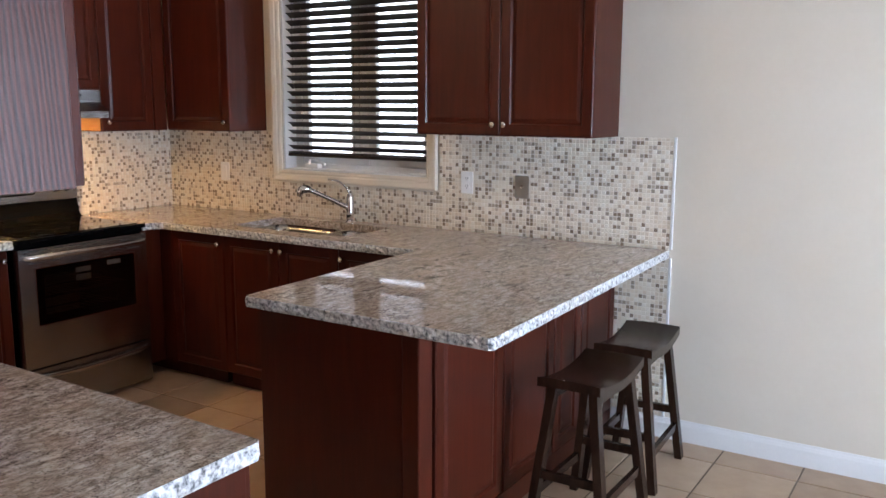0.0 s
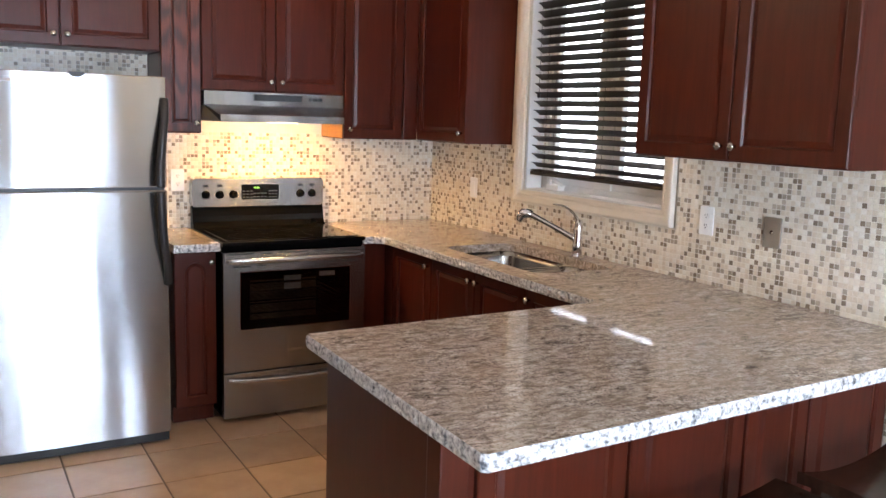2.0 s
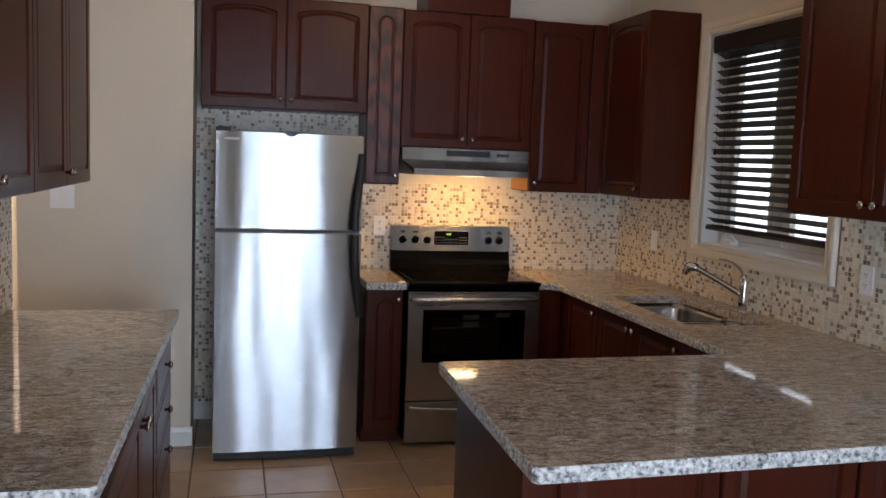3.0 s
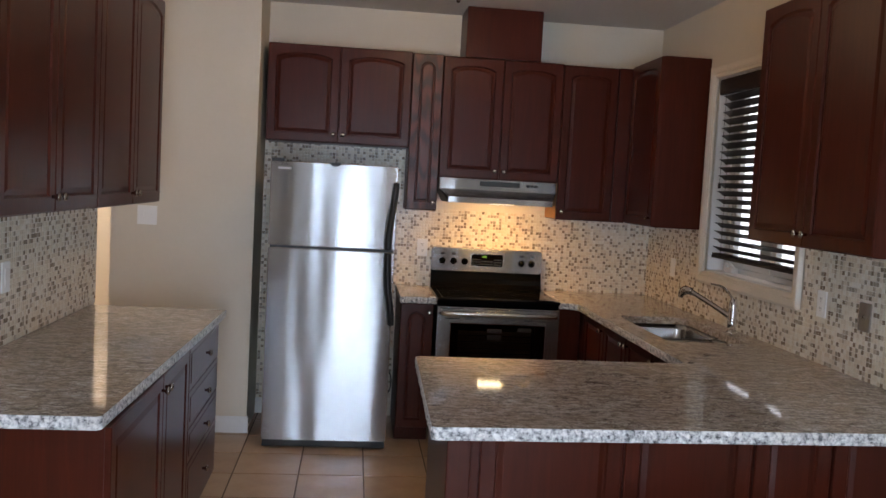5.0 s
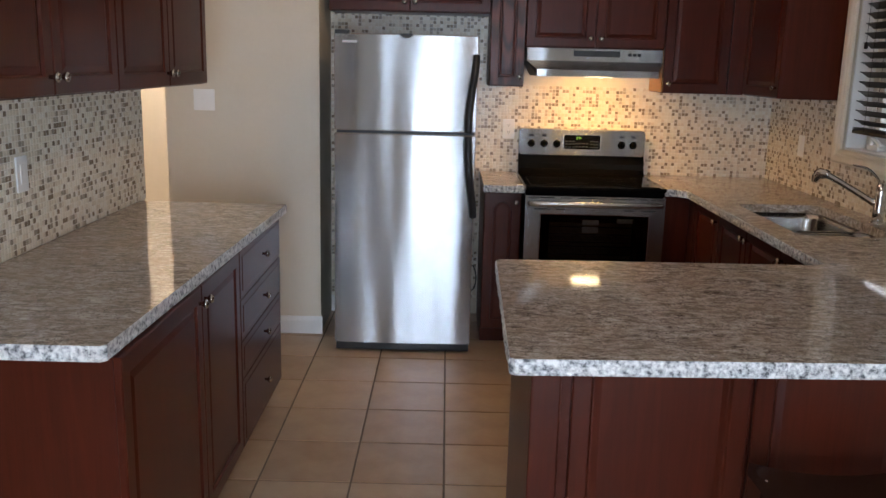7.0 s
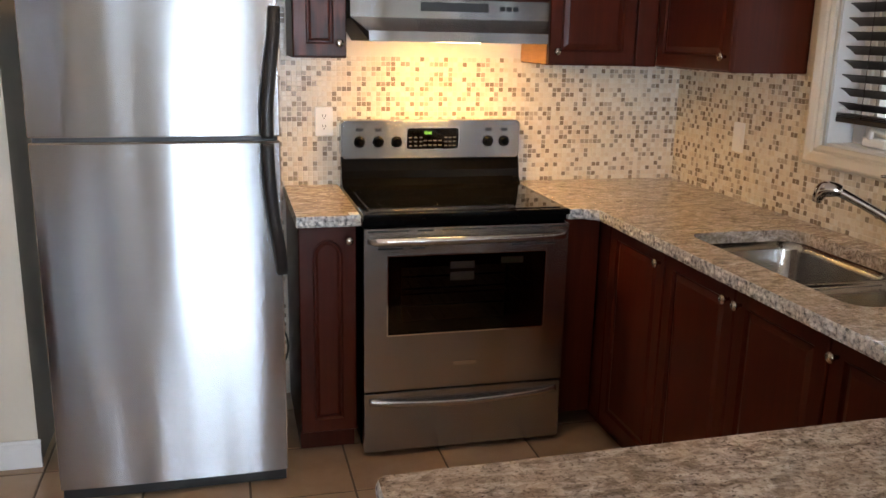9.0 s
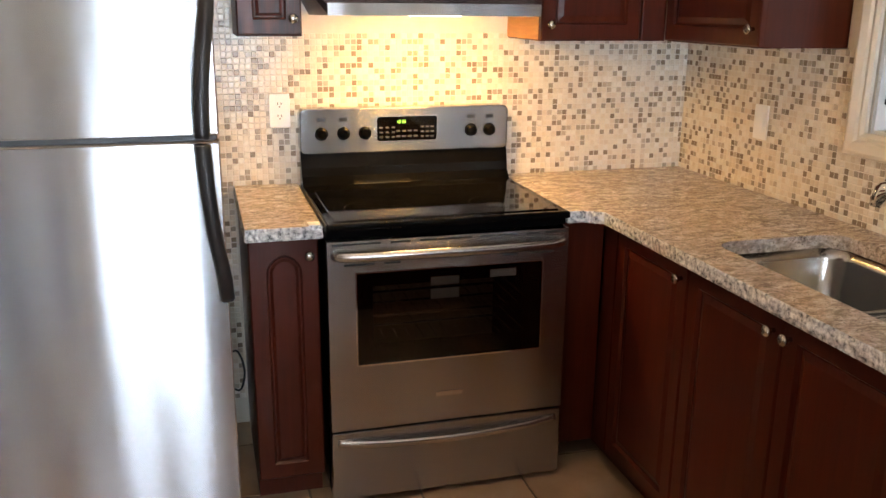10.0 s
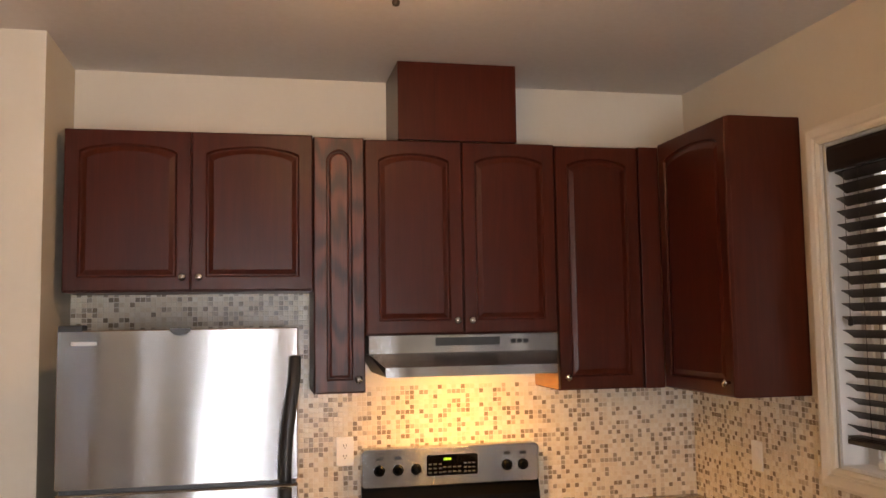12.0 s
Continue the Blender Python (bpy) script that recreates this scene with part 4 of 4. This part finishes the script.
# ---- stools ----
def stool(m, label):
    s = thing("bar_stool", m, label, "stool", "bar stools at the peninsula")
    bm = bmesh.new()
    nx, ny = 16, 6
    W, D = 0.222, 0.122
    top, bot = {}, {}
    for i in range(nx + 1):
        for j in range(ny + 1):
            x, y = -W + 2 * W * i / nx, -D + 2 * D * j / ny
            z = 0.582 + 0.030 * (x / W) ** 2 - 0.004 * (y / D) ** 2
            top[i, j] = bm.verts.new((x, y, z))
            bot[i, j] = bm.verts.new((x, y, z - 0.036 if abs(x) < W * 0.99 else z - 0.034))
    for i in range(nx):
        for j in range(ny):
            bm.faces.new((top[i, j], top[i + 1, j], top[i + 1, j + 1], top[i, j + 1]))
            bm.faces.new((bot[i, j], bot[i, j + 1], bot[i + 1, j + 1], bot[i + 1, j]))
    rim = [(i, 0) for i in range(nx)] + [(nx, j) for j in range(ny)] + [(i, ny) for i in range(nx, 0, -1)] + [(0, j) for j in range(ny, 0, -1)]
    for a, c in zip(rim, rim[1:] + rim[:1]):
        bm.faces.new((top[a], bot[a], bot[c], top[c]))
    sharp = [e for e in bm.edges if len(e.link_faces) == 2 and e.calc_face_angle(0) > 1.0]
    bmesh.ops.bevel(bm, geom=sharp, offset=0.006, segments=2, affect="EDGES")
    part("seat", bm, STOOL, s, "dished dark wood seat")
    sq = [(-0.021, -0.016), (0.021, -0.016), (0.021, 0.016), (-0.021, 0.016)]
    tops = {}
    for sx in (-1, 1):
        for sy in (-1, 1):
            a, b = Vector((sx * 0.168, sy * 0.080, 0.565)), Vector((sx * 0.215, sy * 0.148, 0.0))
            tops[sx, sy] = (a, b)
            part("leg", sweep([a, b], sq, up=(0, 1, 0)), STOOL, s)
    rail = [(-0.010, -0.016), (0.010, -0.016), (0.010, 0.016), (-0.010, 0.016)]

    def at(k, z):
        a, b = tops[k]
        return b + (a - b) * (z / 0.565)
    for sy in (-1, 1):
        part("stretcher", sweep([at((-1, sy), 0.16), at((1, sy), 0.16)], rail), STOOL, s)
        part("apron", sweep([at((-1, sy), 0.535), at((1, sy), 0.535)], rail), STOOL, s)
    for sx in (-1, 1):
        part("stretcher", sweep([at((sx, -1), 0.23), at((sx, 1), 0.23)], rail), STOOL, s)
    return s


worn = stool(pose(-0.975, -3.430, 0, 0, 0, 0), "dark brown wooden saddle-seat bar stool with worn edges")
chip = plain("bare_wood_chip", (0.55, 0.50, 0.45), (0.66, 0.60, 0.54), 0.7)
for x, y, z in ((0.212, -0.112, 0.6035), (0.219, -0.105, 0.598), (-0.214, 0.02, 0.6095), (-0.216, -0.08, 0.606), (-0.20, -0.117, 0.600)):
    part("worn_chip", lathe([(0.004, 0), (0.003, 0.0012), (0, 0.0015)], pose(x, y, z, 8, 12), 7), chip, worn, "pale bare wood chip")
stool(pose(-0.430, -3.415, 0, 0, 0, 3), "dark brown wooden saddle-seat bar stool beside the tiled wall")


# ---- outlets and switches ----
def plate(name, m, mat, label, kind, w=0.072, h=0.116):
    p = thing(name, m, label, "outlet" if "outlet" in name else "switch")
    part("plate", prism(round_rect(-w / 2, w / 2, -h / 2, h / 2, 0.004, 3), "y", -0.0065, 0, 0.0018), mat, p)
    if kind == "outlet":
        for z in (-0.021, 0.021):
            f = part("socket", prism(round_rect(-0.017, 0.017, z - 0.014, z + 0.014, 0.010, 4), "y", -0.0085, -0.006), mat, p)
            for x in (-0.006, 0.006):
                part("slot", box(x - 0.0012, x + 0.0012, -0.0088, -0.008, z - 0.001, z + 0.008), RUBBER, f)
            part("slot", lathe([(0.0025, 0), (0.0025, 0.0005)], pose(0, -0.0084, z - 0.007, 90), 8), RUBBER, f)
    elif kind == "rocker":
        part("rocker", box(-0.016, 0.016, -0.010, -0.006, -0.033, 0.033, 0.002), mat, p)
    elif kind == "toggle2":
        for x in (-0.023, 0.023):
            part("toggle", box(x - 0.005, x + 0.005, -0.017, -0.006, -0.004, 0.012, 0.002), mat, p)
    else:
        part("jack", lathe([(0.009, 0), (0.009, 0.004), (0.004, 0.008), (0, 0.008)], pose(0, -0.006, 0, 90), 12), CHROME, p)
    return p


plate("outlet", pose(-1.59, -0.011, 1.175), WHITE, "white duplex outlet on the mosaic backsplash", "outlet")
plate("switch", pose(-0.011, -0.522, 1.158, 0, 0, -90), WHITE, "white rocker switch on the mosaic backsplash", "rocker")
plate("outlet", pose(-0.011, -2.307, 1.175, 0, 0, -90), WHITE, "white duplex outlet on the tiled window wall", "outlet")
plate("cable_outlet", pose(-0.011, -2.63, 1.168, 0, 0, -90), PLATE, "brushed metal cable jack plate on the tiled wall", "jack", 0.078, 0.116)
plate("outlet", pose(-3.341, -2.525, 1.175, 0, 0, 90), WHITE, "white outlet on the mosaic side wall", "rocker")
plate("switch", pose(-3.305, -0.481, 1.328), WHITE, "white double light switch on the cream wall", "toggle2", 0.116, 0.116)

# ---- ceiling light ----
def bowl_light(m, label, lit):
    c = thing("ceiling_light", m, label, "ceiling light")
    part("canopy", lathe([(0.065, 0), (0.065, -0.012), (0.03, -0.028), (0.012, -0.032), (0.012, -0.20), (0, -0.20)], pose(0, 0, 0), 24), BRONZE, c, smooth=True)
    prof = [(0.175, -0.115), (0.170, -0.118), (0.150, -0.150), (0.105, -0.180), (0.05, -0.196), (0.0, -0.200), (0.05, -0.192), (0.100, -0.176), (0.145, -0.147), (0.172, -0.112), (0.175, -0.115)]
    sh = part("shade", lathe([(r * 0.78, h) for r, h in prof], pose(0, 0, 0), 36, cap=False), DOME, c, "frosted glass bowl", True)
    sh.visible_shadow = False
    part("finial", lathe([(0.030, -0.199), (0.026, -0.210), (0.010, -0.219), (0.006, -0.224), (0.011, -0.233), (0.008, -0.242), (0, -0.245)], pose(0, 0, 0), 16), BRONZE, c, smooth=True)


bowl_light(pose(-1.60, -1.56, 2.745), "lit frosted glass bowl ceiling light with bronze finial", True)
# this second bowl is added out of view, around the hall fill
bowl_light(pose(-4.05, 0.42, 2.745), "unseen glowing glass bowl light added in the hall", True)

# ---- small things ----
cord = thing("power_cord", pose(-1.775, -0.02, 0.0), "black power cord looping behind the refrigerator", "cord")
part("cable", sweep([(-0.05, -0.05, 0.30), (-0.01, -0.10, 0.34), (0.012, -0.12, 0.27), (-0.005, -0.10, 0.19), (-0.05, -0.05, 0.17), (-0.10, -0.06, 0.06), (-0.16, -0.07, 0.004)], disc(0.004, 8), up=(0, 1, 0), smooth_n=6), RUBBER, cord, smooth=True)
tag = mesh_ob("paper_tag", box(-1.575, -1.542, -0.642, -0.60, 0.9155, 0.9175), WHITE)
tagged(tag, "small white paper tag on the short worktop", "paper")


# ---- wall mosaic and floor tiles ----
def mosaic(wall_name, parent, to_world, u0, u1, z0, z1, cuts, picks):
    """Square tiles on a grid; cuts: (u0, u1, z0, z1) with no tiles; those inside picks become objects of their own."""
    pitch, t, g = 0.0202, 0.006, 0.0015
    verts, faces = [], []
    loose = []
    nu, nz = int((u1 - u0) / pitch), int((z1 - z0) / pitch)
    for i in range(nu + 1):
        for j in range(nz + 1):
            a, b = u0 + i * pitch + g, min(u0 + (i + 1) * pitch, u1) - g
            c, d = z0 + j * pitch + g, min(z0 + (j + 1) * pitch, z1) - g
            if b - a < 0.004 or d - c < 0.004:
                continue
            mu, mz = (a + b) / 2, (c + d) / 2
            if any(p <= mu <= q and r <= mz <= s for p, q, r, s in cuts):
                continue
            if len(loose) < 300 and picks[0] <= mu <= picks[1] and picks[2] <= mz <= picks[3] and d - c > 0.0165 and b - a > 0.0165:
                loose.append((mu, mz))
                continue
            k = len(verts)
            for depth, ins in ((0.003, 0.0), (t - 0.0012, 0.0), (t, 0.0012)):
                verts += [to_world(u, depth + 0.003, z) for u, z in ((a + ins, c + ins), (b - ins, c + ins), (b - ins, d - ins), (a + ins, d - ins))]
            for r in (0, 4):
                faces += [(k + r + n, k + r + (n + 1) % 4, k + r + 4 + (n + 1) % 4, k + r + 4 + n) for n in range(4)]
            faces.append((k + 8, k + 9, k + 10, k + 11))
    me = bpy.data.meshes.new("mosaic_tiles")
    me.from_pydata(verts, [], faces)
    me.materials.append(MOSAIC_J)
    bm = bmesh.new()
    bm.from_mesh(me)
    bmesh.ops.recalc_face_normals(bm, faces=bm.faces)
    bm.to_mesh(me)
    bm.free()
    ob = new("mosaic_tiles", me)
    ob.parent = parent
    tagged(ob, "small beige and brown stone mosaic tiles", kind="stuff")
    if loose:
        h = pitch / 2 - g
        bm = bmesh.new()
        rows = []
        for depth, ins in ((0.003, 0.0), (t - 0.0012, 0.0), (t, 0.0012)):
            rows.append([bm.verts.new(Vector(to_world(x, depth + 0.003, z)) - Vector(to_world(0, 0, 0))) for x, z in ((-h + ins, -h + ins), (h - ins, -h + ins), (h - ins, h - ins), (-h + ins, h - ins))])
        for r0, r1 in zip(rows, rows[1:]):
            for i in range(4):
                bm.faces.new((r0[i], r0[(i + 1) % 4], r1[(i + 1) % 4], r1[i]))
        bm.faces.new(rows[-1])
        bmesh.ops.recalc_face_normals(bm, faces=bm.faces)
        tm = bpy.data.meshes.new("tile")
        bm.to_mesh(tm)
        bm.free()
        tm.materials.append(MOSAIC)
        for mu, mz in loose:
            o = new("tile", tm)
            o.parent = parent
            o.location = to_world(mu, 0, mz)


def backing(name, *boxes):
    bm = None
    for b in boxes:
        bm = box(*b, bm=bm)
    return tagged(mesh_ob(name, bm, GROUT), "backsplash of small beige and brown stone mosaic tiles", "backsplash", kind="structure")


bs = backing("backsplash_stove", (-2.668, -0.008, -0.0074, -0.0005, 0.103, 1.84))
mosaic("stove", bs, lambda u, d, z: (u, -d, z), -2.668, -0.008, 0.104, 1.84,
       ((-1.735, 0, 1.445, 2), (-2.5, -1.86, 0, 1.62), (-1.53, -0.77, 0, 0.9), (-1.53, -0.76, 1.68, 2), (-0.76, 0, 0, 0.917), (-1.753, -1.54, 0, 0.917), (-1.626, -1.554, 1.117, 1.233)), (-0.765, -0.30, 0.92, 1.40))
bs = backing("backsplash_window", (-0.0074, -0.0005, -0.94, 0, 0.917, 1.415), (-0.0074, -0.0005, -2.13, -0.94, 0.917, 1.12), (-0.0074, -0.0005, -3.400, -2.13, 0.917, 1.432), (-0.0074, -0.0005, -3.400, -3.145, 0.103, 0.875))
mosaic("window", bs, lambda u, d, z: (-d, -u, z), 0.008, 3.399, 0.104, 1.432,
       ((0, 3.145, 0, 0.917), (0, 0.94, 1.415, 2), (0.94, 2.13, 1.118, 2), (3, 4, 0.874, 0.917), (0.486, 0.558, 1.10, 1.216), (2.271, 2.343, 1.117, 1.233), (2.591, 2.669, 1.11, 1.226)), (2.35, 2.70, 0.92, 1.43))
bs = backing("backsplash_side", (-3.3515, -3.3446, -3.43, -1.364, 0.917, 1.441))
mosaic("side", bs, lambda u, d, z: (-3.352 + d, u, z), -3.43, -1.365, 0.917, 1.441, ((-2.561, -2.489, 1.117, 1.233),), (-2.1, -1.78, 0.92, 1.44))
tagged(mesh_ob("tile_trim", box(-0.012, -0.0005, -3.412, -3.401, 0.917, 1.435, 0.001), VINYL), "white edge trim of the backsplash", "trim", kind="structure")
tagged(mesh_ob("tile_trim", box(-0.012, -0.0005, -3.412, -3.401, 0.103, 0.874, 0.001), VINYL), "white edge trim of the backsplash", "trim", kind="structure")

P, G2 = 0.352, 0.0042
fx, fy = -1.945, -1.590
bm = bmesh.new()
bt = bmesh.new()
hh = P / 2 - G2
box(-hh, hh, -hh, hh, -0.006, 0.0, 0.0015, bm=bt, seg=1)
tile_me = bpy.data.meshes.new("tile")
bt.to_mesh(tile_me)
bt.free()
tile_me.materials.append(TILE)
rest_v, rest_f = [], []
for i in range(-14, 7):
    for j in range(-18, 8):
        cx, cy = fx + (i + 0.5) * P, fy + (j + 0.5) * P
        if -4.3 < cx < 0.1 and -5.6 < cy < -0.05:
            o = new("tile", tile_me)
            o.parent = floor
            o.location = (cx, cy, 0)
        elif -6.5 < cx < 0.2 and -7.5 < cy < 1.0:
            k = len(rest_v)
            rest_v += [(cx - hh, cy - hh, 0), (cx + hh, cy - hh, 0), (cx + hh, cy + hh, 0), (cx - hh, cy + hh, 0)]
            rest_v += [(x, y, -0.006) for x, y, _ in rest_v[k:k + 4]]
            rest_f += [(k, k + 1, k + 2, k + 3)] + [(k + n, k + 4 + n, k + 4 + (n + 1) % 4, k + (n + 1) % 4) for n in range(4)]
bm.free()
me = bpy.data.meshes.new("far_tiles")
me.from_pydata(rest_v, [], rest_f)
me.materials.append(TILE_J)
ob = new("far_tiles", me)
ob.parent = floor
tagged(ob, "square beige ceramic floor tiles", kind="stuff")
